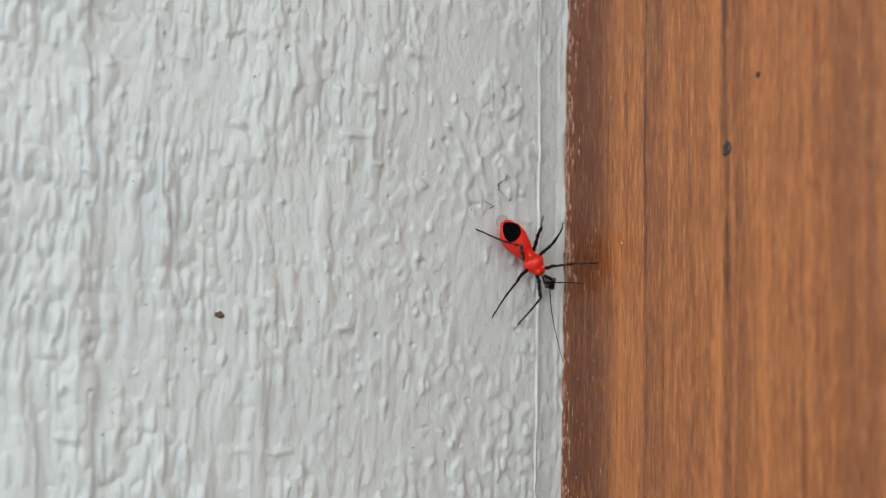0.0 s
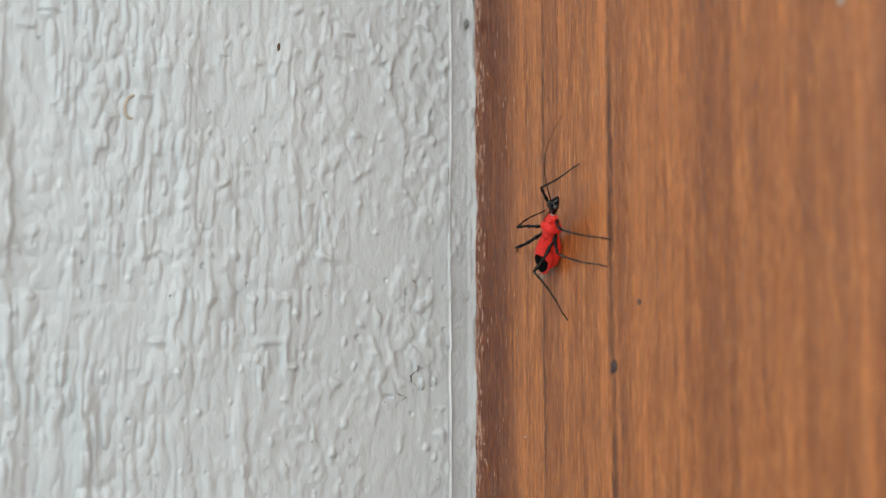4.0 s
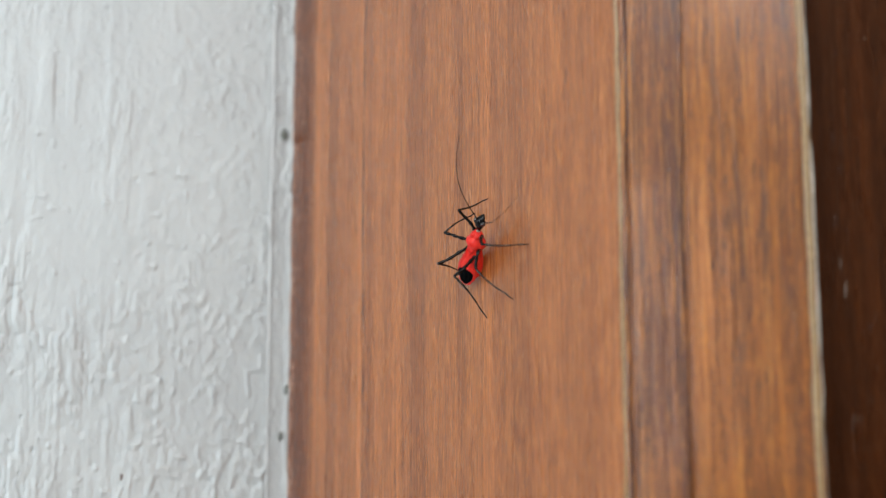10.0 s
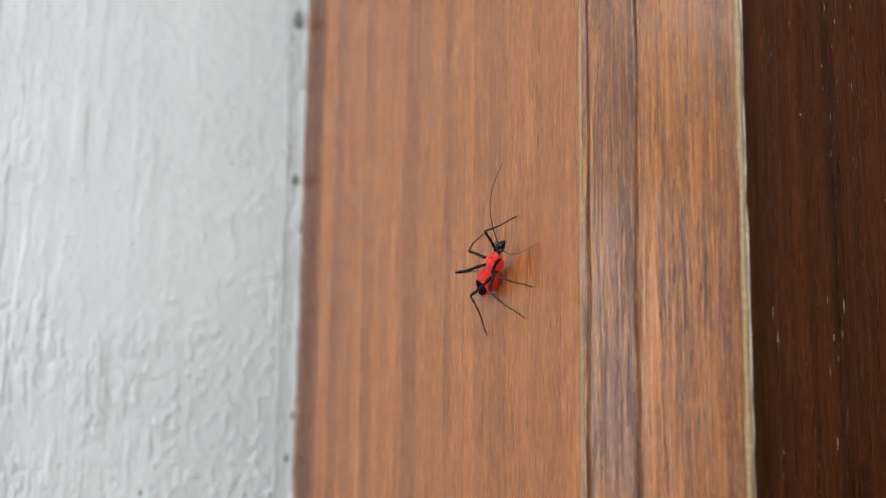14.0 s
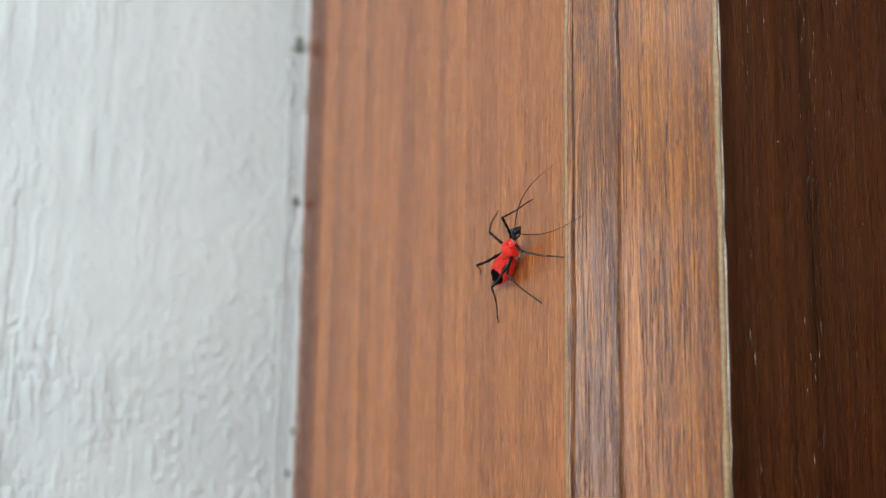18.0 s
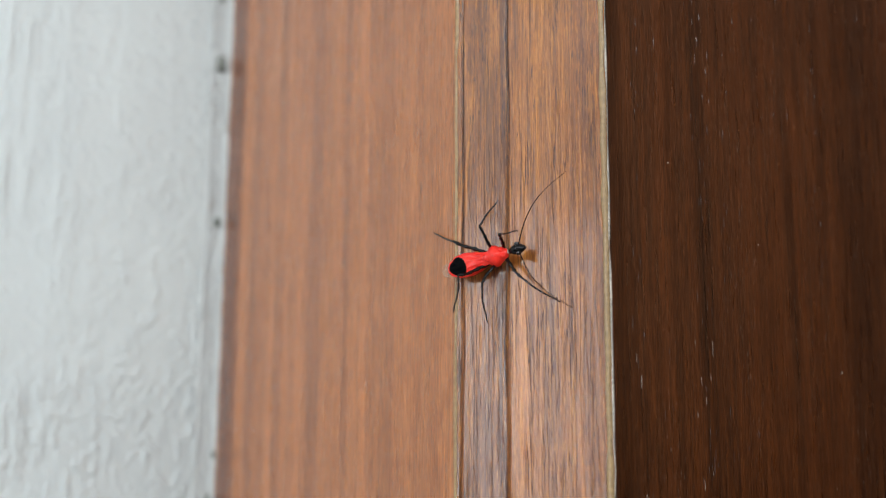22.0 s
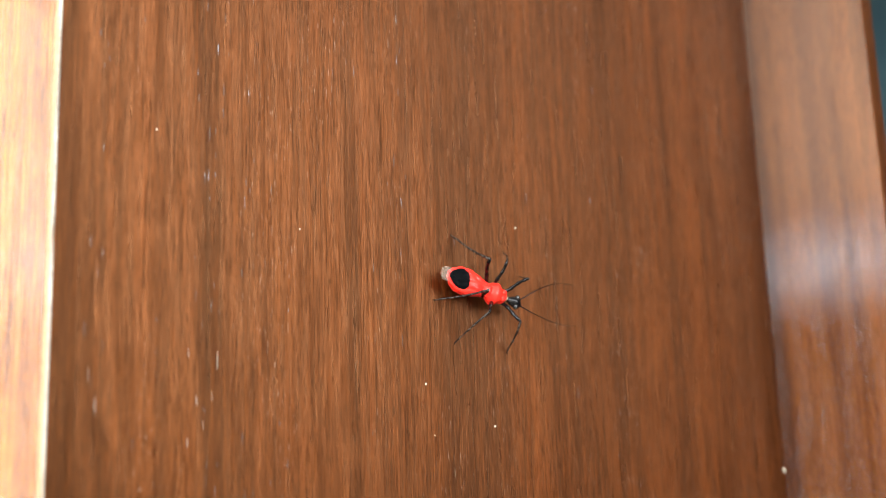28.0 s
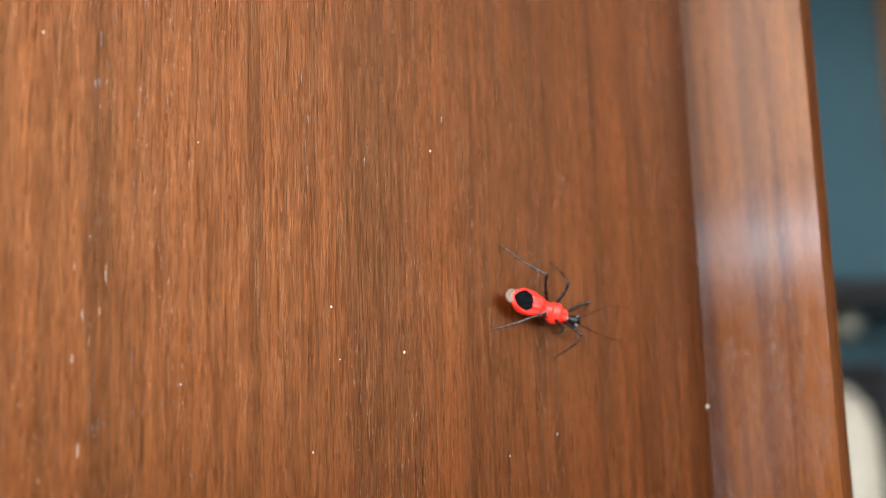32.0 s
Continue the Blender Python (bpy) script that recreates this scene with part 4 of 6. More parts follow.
def build_body():
    part("abdomen", loft([(-5.4, 0.15, 1.8, 2.35), (-4.9, 1.0, 1.0, 2.5), (-4.0, 1.5, 0.5, 2.65), (-2.8, 1.58, 0.35, 2.75), (-1.4, 1.3, 0.5, 2.7), (-0.2, 0.9, 0.95, 2.6), (0.5, 0.8, 1.2, 2.6)]), M_RED, bug, "red abdomen")
    wings = part("folded_wing", wing_shell(), M_RED, bug, "folded wrinkled red wings")
    part("wing_spot", wing_patch(), M_VELVET, wings, "black patch on the wings")
    part("wing_tip", dome(-5.8, 2.60, 1.15, 0.95, 0.05, 0.10), M_CLEAR, wings, "pale translucent wing tip")
    for side_way in (-1, 1):
        for y0, y1 in ((0.25, 0.8), (0.5, 1.2)):
            pts = [(0.4 - i * 0.5, side_way * (y0 + (y1 - y0) * i / 6), 3.3 - 0.03 * i - 0.1 * (y0 + (y1 - y0) * i / 6)) for i in range(7)]
            part("wing_vein", tube(pts, [0.05] * 7, 6), M_RED, wings)
    part("scutellum", loft([(-0.5, 0.15, 3.15, 3.32), (0.1, 0.55, 3.05, 3.5), (0.7, 0.72, 2.9, 3.55)]), M_RED, bug, "small red triangular shield")
    part("pronotum", loft([(0.2, 0.85, 2.0, 3.3), (0.6, 1.25, 1.3, 3.6), (1.2, 1.6, 1.1, 3.9), (1.7, 1.5, 1.2, 3.85), (2.1, 1.16, 1.4, 3.55), (2.4, 1.06, 1.8, 3.48), (2.8, 0.95, 1.9, 3.45), (3.15, 0.6, 2.1, 3.2), (3.3, 0.34, 2.3, 3.05)], 24), M_RED, bug, "red two-lobed shield")
    for side_way in (-1, 1):
        part("shield_lobe", loft([(2.1, 0.14, 3.25, 3.4), (2.35, 0.36, 3.2, 3.6), (2.7, 0.36, 3.15, 3.62), (2.95, 0.12, 3.2, 3.4)], 12), M_RED, bug).location = (0, side_way * 0.42 * MM, 0)
    part("collar", loft([(3.2, 0.3, 2.4, 3.05), (3.34, 0.34, 2.38, 3.1), (3.46, 0.28, 2.42, 3.02)], 14), M_IVORY, bug, "thin ivory collar")
    head = part("head", loft([(3.4, 0.30, 2.4, 2.98), (3.75, 0.40, 2.35, 3.12), (4.1, 0.62, 2.25, 3.36), (4.6, 0.78, 2.2, 3.54), (5.1, 0.74, 2.25, 3.47), (5.5, 0.52, 2.3, 3.2), (5.8, 0.30, 2.3, 2.9), (6.0, 0.10, 2.35, 2.6)], 18), M_JET, bug, "black head")
    for side_way in (-1, 1):
        bm = bmesh.new()
        bmesh.ops.create_uvsphere(bm, u_segments=14, v_segments=10, radius=0.38 * MM, matrix=Matrix.Translation((4.85 * MM, side_way * 0.64 * MM, 3.06 * MM)))
        for f in bm.faces:
            f.smooth = True
        part("eye", bm, M_EYE, head)
    part("beak", tube([(5.85, 0, 2.45), (5.5, 0, 2.2), (4.7, 0, 2.1), (4.0, 0, 2.15)], [0.14, 0.13, 0.1, 0.05]), M_JET, head)


build_body()


def build_leg(fem, tib, thick):
    """A bowed thigh along x and, jointed to its end, a shin with a foot; returns both."""
    n = 16
    pts = [(fem * i / n, 0.10 * math.sin(math.tau * i / n), 0.22 * math.sin(math.pi * i / n)) for i in range(n + 1)]
    rad = [thick * (1.05 - 0.25 * i / n) * (1.28 if i % 4 == 2 else 0.95 if i % 4 else 0.86) for i in range(n + 1)]
    leg = part("leg", tube(pts, rad), M_JET, bug, "thin knobbly black leg")
    m = 14
    pts = [(tib * 0.84 * i / m, -0.12 * math.sin(math.pi * i / m), 0.24 * math.sin(math.pi * i / m)) for i in range(m + 1)]
    rad = [thick * 0.66 * (1 - 0.36 * i / m) * (1.16 if i % 4 == 2 else 0.94) for i in range(m + 1)]
    pts += [(tib * 0.86, 0, 0.04), (tib * 0.93, 0, 0.03), (tib, 0.05, 0.0), (tib + 0.12, 0.12, 0.22)]
    rad += [thick * 0.5, thick * 0.34, thick * 0.32, thick * 0.1]
    shin = part("shin", tube(pts, rad), M_SHIN, leg)
    return leg, shin


leg_lf, shin_lf = build_leg(4.3, 6.4, 0.25)
leg_lm, shin_lm = build_leg(4.4, 6.8, 0.24)
leg_lh, shin_lh = build_leg(5.6, 8.3, 0.26)
leg_rf, shin_rf = build_leg(4.3, 6.4, 0.25)
leg_rm, shin_rm = build_leg(4.4, 6.8, 0.24)
leg_rh, shin_rh = build_leg(5.6, 8.3, 0.26)


def build_antenna(side_way):
    pts, rad = [], []
    for i in range(22):
        q = i / 21
        pts.append((12.4 * q, side_way * 1.1 * math.sin(math.pi * q), 1.1 * math.sin(math.pi * q)))
        rad.append(0.085 * (1 - 0.66 * q))
    return part("antenna", tube(pts, rad, 6), M_JET, bug, "hair-thin dark antenna")


antenna_l, antenna_r = build_antenna(1), build_antenna(-1)


# ---- how the bug goes ----
def motions():
    walk(bug, [
        (0.0, pose(-0.00720, -0.00005, 1.22489, 86.5, 49.7, -5.3)),
        (1.0, pose(-0.00705, -0.00005, 1.22496, 86.6, 47.6, -5.1)),
        (2.0, pose(-0.00769, -0.00004, 1.22571, 87.0, 42.9, -5.5)),
        (2.4, pose(-0.00783, -0.00001, 1.22997, 90.6, 14.8, -0.6)),
        (2.7, pose(0.00086, -0.00106, 1.23243, 90.2, -11.9, -37.8)),
        (3.0, pose(0.00187, -0.01131, 1.23605, 104.4, -42.6, -93.7)),
        (3.3, pose(0.00239, -0.01429, 1.24196, 107.9, -48.4, -95.9)),
        (4.0, pose(0.00379, -0.02210, 1.25684, 113.6, -54.7, -100.3)),
        (4.5, pose(0.00372, -0.02265, 1.25759, 113.1, -51.6, -99.9)),
        (6.5, pose(0.00476, -0.02657, 1.26743, 110.8, -68.0, -93.6)),
        (7.0, pose(0.00707, -0.03895, 1.28723, 96.5, -73.9, -77.6)),
        (7.5, pose(0.00923, -0.05177, 1.30188, 108.5, -53.5, -94.5)),
        (8.0, pose(0.01086, -0.06066, 1.31459, 109.8, -58.5, -91.3)),
        (9.0, pose(0.01232, -0.06953, 1.32323, 117.8, -52.0, -94.1)),
        (10.0, pose(0.01242, -0.07037, 1.32449, 123.5, -50.4, -92.4)),
        (11.0, pose(0.01347, -0.07588, 1.32519, 114.0, -38.2, -86.5)),
        (12.0, pose(0.01394, -0.07857, 1.32718, 111.8, -32.5, -85.6)),
        (13.0, pose(0.01414, -0.07991, 1.32797, 114.9, -31.7, -89.9)),
        (14.0, pose(0.01446, -0.08116, 1.32769, 112.5, -37.0, -91.0)),
        (17.0, pose(0.01461, -0.08196, 1.32869, 111.0, -41.4, -82.1)),
        (18.0, pose(0.01577, -0.08832, 1.33263, 115.6, -40.1, -89.6)),
        (19.0, pose(0.01622, -0.09026, 1.33313, 110.2, -39.0, -82.1)),
        (20.0, pose(0.01774, -0.09976, 1.33224, 90.0, -20.8, -59.8)),
        (20.5, pose(0.02090, -0.10384, 1.33247, 90.2, -14.8, -49.7)),
        (21.0, pose(0.02211, -0.10422, 1.33276, 90.2, -13.1, -43.3)),
        (22.0, pose(0.02260, -0.10469, 1.33299, 90.2, -13.4, -42.9)),
        (23.0, pose(0.02361, -0.10565, 1.33311, 90.4, -15.5, -43.1)),
        (24.0, pose(0.02988, -0.11162, 1.33506, 90.1, -14.3, -42.1)),
        (24.5, pose(0.03082, -0.11252, 1.33539, 90.2, -12.4, -42.6)),
        (25.3, pose(0.03605, -0.11824, 1.33659, 90.2, -1.5, -16.6)),
        (26.5, pose(0.05703, -0.11393, 1.33853, 89.9, -3.0, 9.0)),
        (27.0, pose(0.07644, -0.11061, 1.33653, 90.3, -1.4, 9.0)),
        (28.0, pose(0.09280, -0.10778, 1.33038, 90.3, 18.1, 9.1)),
        (29.0, pose(0.09408, -0.10753, 1.32925, 91.0, 22.3, 11.3)),
        (30.0, pose(0.09445, -0.10747, 1.32913, 91.3, 21.9, 11.1)),
        (31.0, pose(0.09581, -0.10725, 1.32877, 90.9, 21.2, 10.0)),
        (32.0, pose(0.11803, -0.10342, 1.31796, 90.0, 17.2, 7.4)),
    ])
    walk(leg_lf, [
        (0.0, pose(0.00276, 0.00058, 0.00244, -113.1, -88.5, -10.7)),
        (1.0, pose(0.00276, 0.00058, 0.00244, -105.4, -67.8, 16.6)),
        (2.0, pose(0.00276, 0.00058, 0.00244, -132.0, -78.9, 15.6)),
        (2.4, pose(0.00276, 0.00058, 0.00244, 110.3, -80.4, 108.8)),
        (2.7, pose(0.00276, 0.00058, 0.00244, 127.5, -75.0, 82.4)),
        (3.0, pose(0.00276, 0.00058, 0.00244, 174.8, -24.8, 44.3)),
        (3.3, pose(0.00276, 0.00058, 0.00244, 169.6, -14.1, 37.1)),
        (4.0, pose(0.00276, 0.00058, 0.00244, 163.5, -15.2, 28.6)),
        (4.5, pose(0.00276, 0.00058, 0.00244, 166.6, -17.8, 34.1)),
        (6.5, pose(0.00276, 0.00058, 0.00244, 173.9, -26.7, 51.8)),
        (7.0, pose(0.00276, 0.00058, 0.00244, 151.3, -35.4, 32.6)),
        (7.5, pose(0.00276, 0.00058, 0.00244, 169.3, -24.4, 40.3)),
        (8.0, pose(0.00276, 0.00058, 0.00244, 161.8, -21.5, 27.0)),
        (9.0, pose(0.00276, 0.00058, 0.00244, 171.9, -22.9, 35.8)),
        (10.0, pose(0.00276, 0.00058, 0.00244, 175.4, -22.3, 46.6)),
        (11.0, pose(0.00276, 0.00058, 0.00244, 166.9, -30.9, 40.0)),
        (12.0, pose(0.00276, 0.00058, 0.00244, 165.2, -19.5, 36.2)),
        (13.0, pose(0.00276, 0.00058, 0.00244, 165.4, -17.8, 42.9)),
        (14.0, pose(0.00276, 0.00058, 0.00244, 171.8, -24.2, 39.6)),
        (17.0, pose(0.00276, 0.00058, 0.00244, 172.5, -39.2, 42.3)),
        (18.0, pose(0.00276, 0.00058, 0.00244, 173.8, -21.5, 34.3)),
        (19.0, pose(0.00276, 0.00058, 0.00244, -178.0, -28.6, 54.9)),
        (20.0, pose(0.00276, 0.00058, 0.00244, -178.4, -32.7, 57.1)),
        (20.5, pose(0.00276, 0.00058, 0.00244, 172.5, -38.8, 42.0)),
        (21.0, pose(0.00276, 0.00058, 0.00244, 172.9, -62.0, 53.7)),
        (22.0, pose(0.00276, 0.00058, 0.00244, 179.4, -65.7, 54.8)),
        (23.0, pose(0.00276, 0.00058, 0.00244, -178.0, -53.2, 53.5)),
        (24.0, pose(0.00276, 0.00058, 0.00244, -164.1, -57.8, 55.3)),
        (24.5, pose(0.00276, 0.00058, 0.00244, -161.9, -58.7, 52.0)),
        (25.3, pose(0.00276, 0.00058, 0.00244, -179.3, -63.6, 43.6)),
        (26.5, pose(0.00276, 0.00058, 0.00244, 171.9, -43.9, 34.0)),
        (27.0, pose(0.00276, 0.00058, 0.00244, 167.1, -43.5, 41.3)),
        (28.0, pose(0.00276, 0.00058, 0.00244, 177.8, -46.1, 51.9)),
        (29.0, pose(0.00276, 0.00058, 0.00244, -177.5, -55.8, 53.0)),
        (30.0, pose(0.00276, 0.00058, 0.00244, 172.8, -50.2, 53.7)),
        (31.0, pose(0.00276, 0.00058, 0.00244, 157.2, -40.3, 39.9)),
        (32.0, pose(0.00276, 0.00058, 0.00244, 166.5, -37.3, 38.8)),
    ])
    walk(shin_lf, [
        (0.0, pose(0.00456, 0.00000, 0.00000, 0.0, -83.0, 0.0)),
        (1.0, pose(0.00456, 0.00000, 0.00000, 0.0, -63.5, 0.0)),
        (2.0, pose(0.00456, 0.00000, 0.00000, 0.0, -76.7, 0.0)),
        (2.4, pose(0.00456, 0.00000, 0.00000, 180.0, -84.7, 180.0)),
        (2.7, pose(0.00456, 0.00000, 0.00000, 0.0, -74.6, 0.0)),
        (3.0, pose(0.00456, 0.00000, 0.00000, 180.0, -86.4, 180.0)),
        (3.3, pose(0.00456, 0.00000, 0.00000, 0.0, -75.9, 0.0)),
        (4.0, pose(0.00456, 0.00000, 0.00000, 0.0, -83.5, 0.0)),
        (4.5, pose(0.00456, 0.00000, 0.00000, 180.0, -87.4, 180.0)),
        (6.5, pose(0.00456, 0.00000, 0.00000, 0.0, -67.4, 0.0)),
        (7.0, pose(0.00456, 0.00000, 0.00000, 180.0, -86.3, 180.0)),
        (7.5, pose(0.00456, 0.00000, 0.00000, 180.0, -88.1, 180.0)),
        (8.0, pose(0.00456, 0.00000, 0.00000, 0.0, -82.0, 0.0)),
        (9.0, pose(0.00456, 0.00000, 0.00000, 180.0, -79.6, 180.0)),
        (10.0, pose(0.00456, 0.00000, 0.00000, 180.0, -67.5, 180.0)),
        (11.0, pose(0.00456, 0.00000, 0.00000, 180.0, -67.2, 180.0)),
        (12.0, pose(0.00456, 0.00000, 0.00000, 0.0, -87.1, 0.0)),
        (13.0, pose(0.00456, 0.00000, 0.00000, 180.0, -83.4, 180.0)),
        (14.0, pose(0.00456, 0.00000, 0.00000, 180.0, -76.9, 180.0)),
        (17.0, pose(0.00456, 0.00000, 0.00000, 180.0, -57.9, 180.0)),
        (18.0, pose(0.00456, 0.00000, 0.00000, 180.0, -83.6, 180.0)),
        (19.0, pose(0.00456, 0.00000, 0.00000, 180.0, -74.8, 180.0)),
        (20.0, pose(0.00456, 0.00000, 0.00000, 180.0, -89.7, 180.0)),
        (20.5, pose(0.00456, 0.00000, 0.00000, 180.0, -66.2, 180.0)),
        (21.0, pose(0.00456, 0.00000, 0.00000, 180.0, -46.1, 180.0)),
        (22.0, pose(0.00456, 0.00000, 0.00000, 180.0, -39.4, 180.0)),
        (23.0, pose(0.00456, 0.00000, 0.00000, 180.0, -63.1, 180.0)),
        (24.0, pose(0.00456, 0.00000, 0.00000, 180.0, -52.6, 180.0)),
        (24.5, pose(0.00456, 0.00000, 0.00000, 180.0, -50.0, 180.0)),
        (25.3, pose(0.00456, 0.00000, 0.00000, 180.0, -42.6, 180.0)),
        (26.5, pose(0.00456, 0.00000, 0.00000, 180.0, -74.5, 180.0)),
        (27.0, pose(0.00456, 0.00000, 0.00000, 180.0, -73.3, 180.0)),
        (28.0, pose(0.00456, 0.00000, 0.00000, 180.0, -70.4, 180.0)),
        (29.0, pose(0.00456, 0.00000, 0.00000, 180.0, -56.0, 180.0)),
        (30.0, pose(0.00456, 0.00000, 0.00000, 180.0, -66.0, 180.0)),
        (31.0, pose(0.00456, 0.00000, 0.00000, 180.0, -78.0, 180.0)),
        (32.0, pose(0.00456, 0.00000, 0.00000, 180.0, -81.2, 180.0)),
    ])
    walk(leg_lm, [
        (0.0, pose(0.00138, 0.00080, 0.00233, -12.3, -39.2, 108.3)),
        (1.0, pose(0.00138, 0.00080, 0.00233, -11.1, -40.8, 107.4)),
        (2.0, pose(0.00138, 0.00080, 0.00233, -15.6, -38.6, 98.5)),
        (2.4, pose(0.00138, 0.00080, 0.00233, -31.6, -26.8, 81.4)),
        (2.7, pose(0.00138, 0.00080, 0.00233, -107.3, -62.5, -174.2)),
        (3.0, pose(0.00138, 0.00080, 0.00233, -14.3, -24.1, 101.1)),
        (3.3, pose(0.00138, 0.00080, 0.00233, -25.5, -19.2, 86.3)),
        (4.0, pose(0.00138, 0.00080, 0.00233, -12.6, -51.6, 114.0)),
        (4.5, pose(0.00138, 0.00080, 0.00233, -8.2, -47.1, 126.8)),
        (6.5, pose(0.00138, 0.00080, 0.00233, -7.8, -15.9, 102.7)),
        (7.0, pose(0.00138, 0.00080, 0.00233, -12.0, 8.6, 95.2)),
        (7.5, pose(0.00138, 0.00080, 0.00233, -10.0, 9.2, 95.1)),
        (8.0, pose(0.00138, 0.00080, 0.00233, -18.9, 8.5, 87.9)),
        (9.0, pose(0.00138, 0.00080, 0.00233, -24.9, -25.7, 82.2)),
        (10.0, pose(0.00138, 0.00080, 0.00233, -16.0, -24.3, 98.1)),
        (11.0, pose(0.00138, 0.00080, 0.00233, -15.6, 10.2, 101.5)),
        (12.0, pose(0.00138, 0.00080, 0.00233, -12.8, -27.9, 111.8)),
        (13.0, pose(0.00138, 0.00080, 0.00233, -7.0, -28.9, 119.4)),
        (14.0, pose(0.00138, 0.00080, 0.00233, -4.6, -21.0, 112.8)),
        (17.0, pose(0.00138, 0.00080, 0.00233, -18.2, -25.4, 97.2)),
        (18.0, pose(0.00138, 0.00080, 0.00233, -5.9, -0.6, 99.8)),
        (19.0, pose(0.00138, 0.00080, 0.00233, -22.4, -30.5, 92.6)),
        (20.0, pose(0.00138, 0.00080, 0.00233, -13.1, -26.2, 106.2)),
        (20.5, pose(0.00138, 0.00080, 0.00233, -19.9, -22.9, 99.6)),
        (21.0, pose(0.00138, 0.00080, 0.00233, -29.4, -38.3, 98.0)),
        (22.0, pose(0.00138, 0.00080, 0.00233, -25.4, -36.6, 99.6)),
        (23.0, pose(0.00138, 0.00080, 0.00233, -21.9, -40.9, 106.4)),
        (24.0, pose(0.00138, 0.00080, 0.00233, -22.4, -36.3, 99.6)),
        (24.5, pose(0.00138, 0.00080, 0.00233, -14.8, -37.2, 104.5)),
        (25.3, pose(0.00138, 0.00080, 0.00233, -16.0, -59.0, 112.4)),
        (26.5, pose(0.00138, 0.00080, 0.00233, -28.4, -59.1, 102.9)),
        (27.0, pose(0.00138, 0.00080, 0.00233, -17.5, -55.0, 110.9)),
        (28.0, pose(0.00138, 0.00080, 0.00233, -24.9, -42.7, 100.5)),
        (29.0, pose(0.00138, 0.00080, 0.00233, -17.9, -52.0, 108.7)),
        (30.0, pose(0.00138, 0.00080, 0.00233, -18.6, -51.5, 111.2)),
        (31.0, pose(0.00138, 0.00080, 0.00233, -7.7, -53.0, 113.4)),
        (32.0, pose(0.00138, 0.00080, 0.00233, -4.8, -43.7, 99.1)),
    ])
    walk(shin_lm, [
        (0.0, pose(0.00467, 0.00000, 0.00000, 0.0, 86.8, 0.0)),
        (1.0, pose(0.00467, 0.00000, 0.00000, 180.0, 88.4, 180.0)),
        (2.0, pose(0.00467, 0.00000, 0.00000, 180.0, 88.3, 180.0)),
        (2.4, pose(0.00467, 0.00000, 0.00000, 0.0, 47.7, 0.0)),
        (2.6, pose(0.00467, 0.00000, 0.00000, 180.0, 86.1, 180.0)),
        (2.7, pose(0.00467, 0.00000, 0.00000, 180.0, 39.8, 180.0)),
        (3.0, pose(0.00467, 0.00000, 0.00000, 0.0, 62.0, 0.0)),
        (3.3, pose(0.00467, 0.00000, 0.00000, 0.0, 54.5, 0.0)),
        (4.0, pose(0.00467, 0.00000, 0.00000, 180.0, 52.7, 180.0)),
        (4.5, pose(0.00467, 0.00000, 0.00000, 180.0, 68.0, 180.0)),
        (6.5, pose(0.00467, 0.00000, 0.00000, 0.0, 48.1, 0.0)),
        (7.0, pose(0.00467, 0.00000, 0.00000, 0.0, 5.2, 0.0)),
        (7.5, pose(0.00467, 0.00000, 0.00000, 0.0, 5.2, 0.0)),
        (8.0, pose(0.00467, 0.00000, 0.00000, 0.0, 5.2, 0.0)),
        (8.5, pose(0.00467, 0.00000, 0.00000, 0.0, 59.2, 0.0)),
        (9.0, pose(0.00467, 0.00000, 0.00000, 180.0, 66.8, 180.0)),
        (10.0, pose(0.00467, 0.00000, 0.00000, 180.0, 62.8, 180.0)),
        (11.0, pose(0.00467, 0.00000, 0.00000, 0.0, 40.1, 0.0)),
        (12.0, pose(0.00467, 0.00000, 0.00000, 180.0, 73.2, 180.0)),
        (13.0, pose(0.00467, 0.00000, 0.00000, 180.0, 75.8, 180.0)),
        (14.0, pose(0.00467, 0.00000, 0.00000, 0.0, 81.7, 0.0)),
        (17.0, pose(0.00467, 0.00000, 0.00000, 180.0, 74.6, 180.0)),
        (18.0, pose(0.00467, 0.00000, 0.00000, 0.0, 55.7, 0.0)),
        (19.0, pose(0.00467, 0.00000, 0.00000, 180.0, 66.9, 180.0)),
        (20.0, pose(0.00467, 0.00000, 0.00000, 0.0, 79.4, 0.0)),
        (20.5, pose(0.00467, 0.00000, 0.00000, 0.0, 67.0, 0.0)),
        (21.0, pose(0.00467, 0.00000, 0.00000, 180.0, 86.1, 180.0)),
        (22.0, pose(0.00467, 0.00000, 0.00000, 0.0, 88.7, 0.0)),
        (23.0, pose(0.00467, 0.00000, 0.00000, 180.0, 85.2, 180.0)),
        (24.0, pose(0.00467, 0.00000, 0.00000, 0.0, 86.5, 0.0)),
        (24.5, pose(0.00467, 0.00000, 0.00000, 0.0, 85.5, 0.0)),
        (25.3, pose(0.00467, 0.00000, 0.00000, 180.0, 57.2, 180.0)),
        (26.5, pose(0.00467, 0.00000, 0.00000, 180.0, 47.7, 180.0)),
        (27.0, pose(0.00467, 0.00000, 0.00000, 180.0, 58.9, 180.0)),
        (28.0, pose(0.00467, 0.00000, 0.00000, 180.0, 76.3, 180.0)),
        (29.0, pose(0.00467, 0.00000, 0.00000, 180.0, 65.1, 180.0)),
        (30.0, pose(0.00467, 0.00000, 0.00000, 180.0, 64.9, 180.0)),
        (31.0, pose(0.00467, 0.00000, 0.00000, 180.0, 64.6, 180.0)),
        (32.0, pose(0.00467, 0.00000, 0.00000, 180.0, 81.1, 180.0)),
    ])
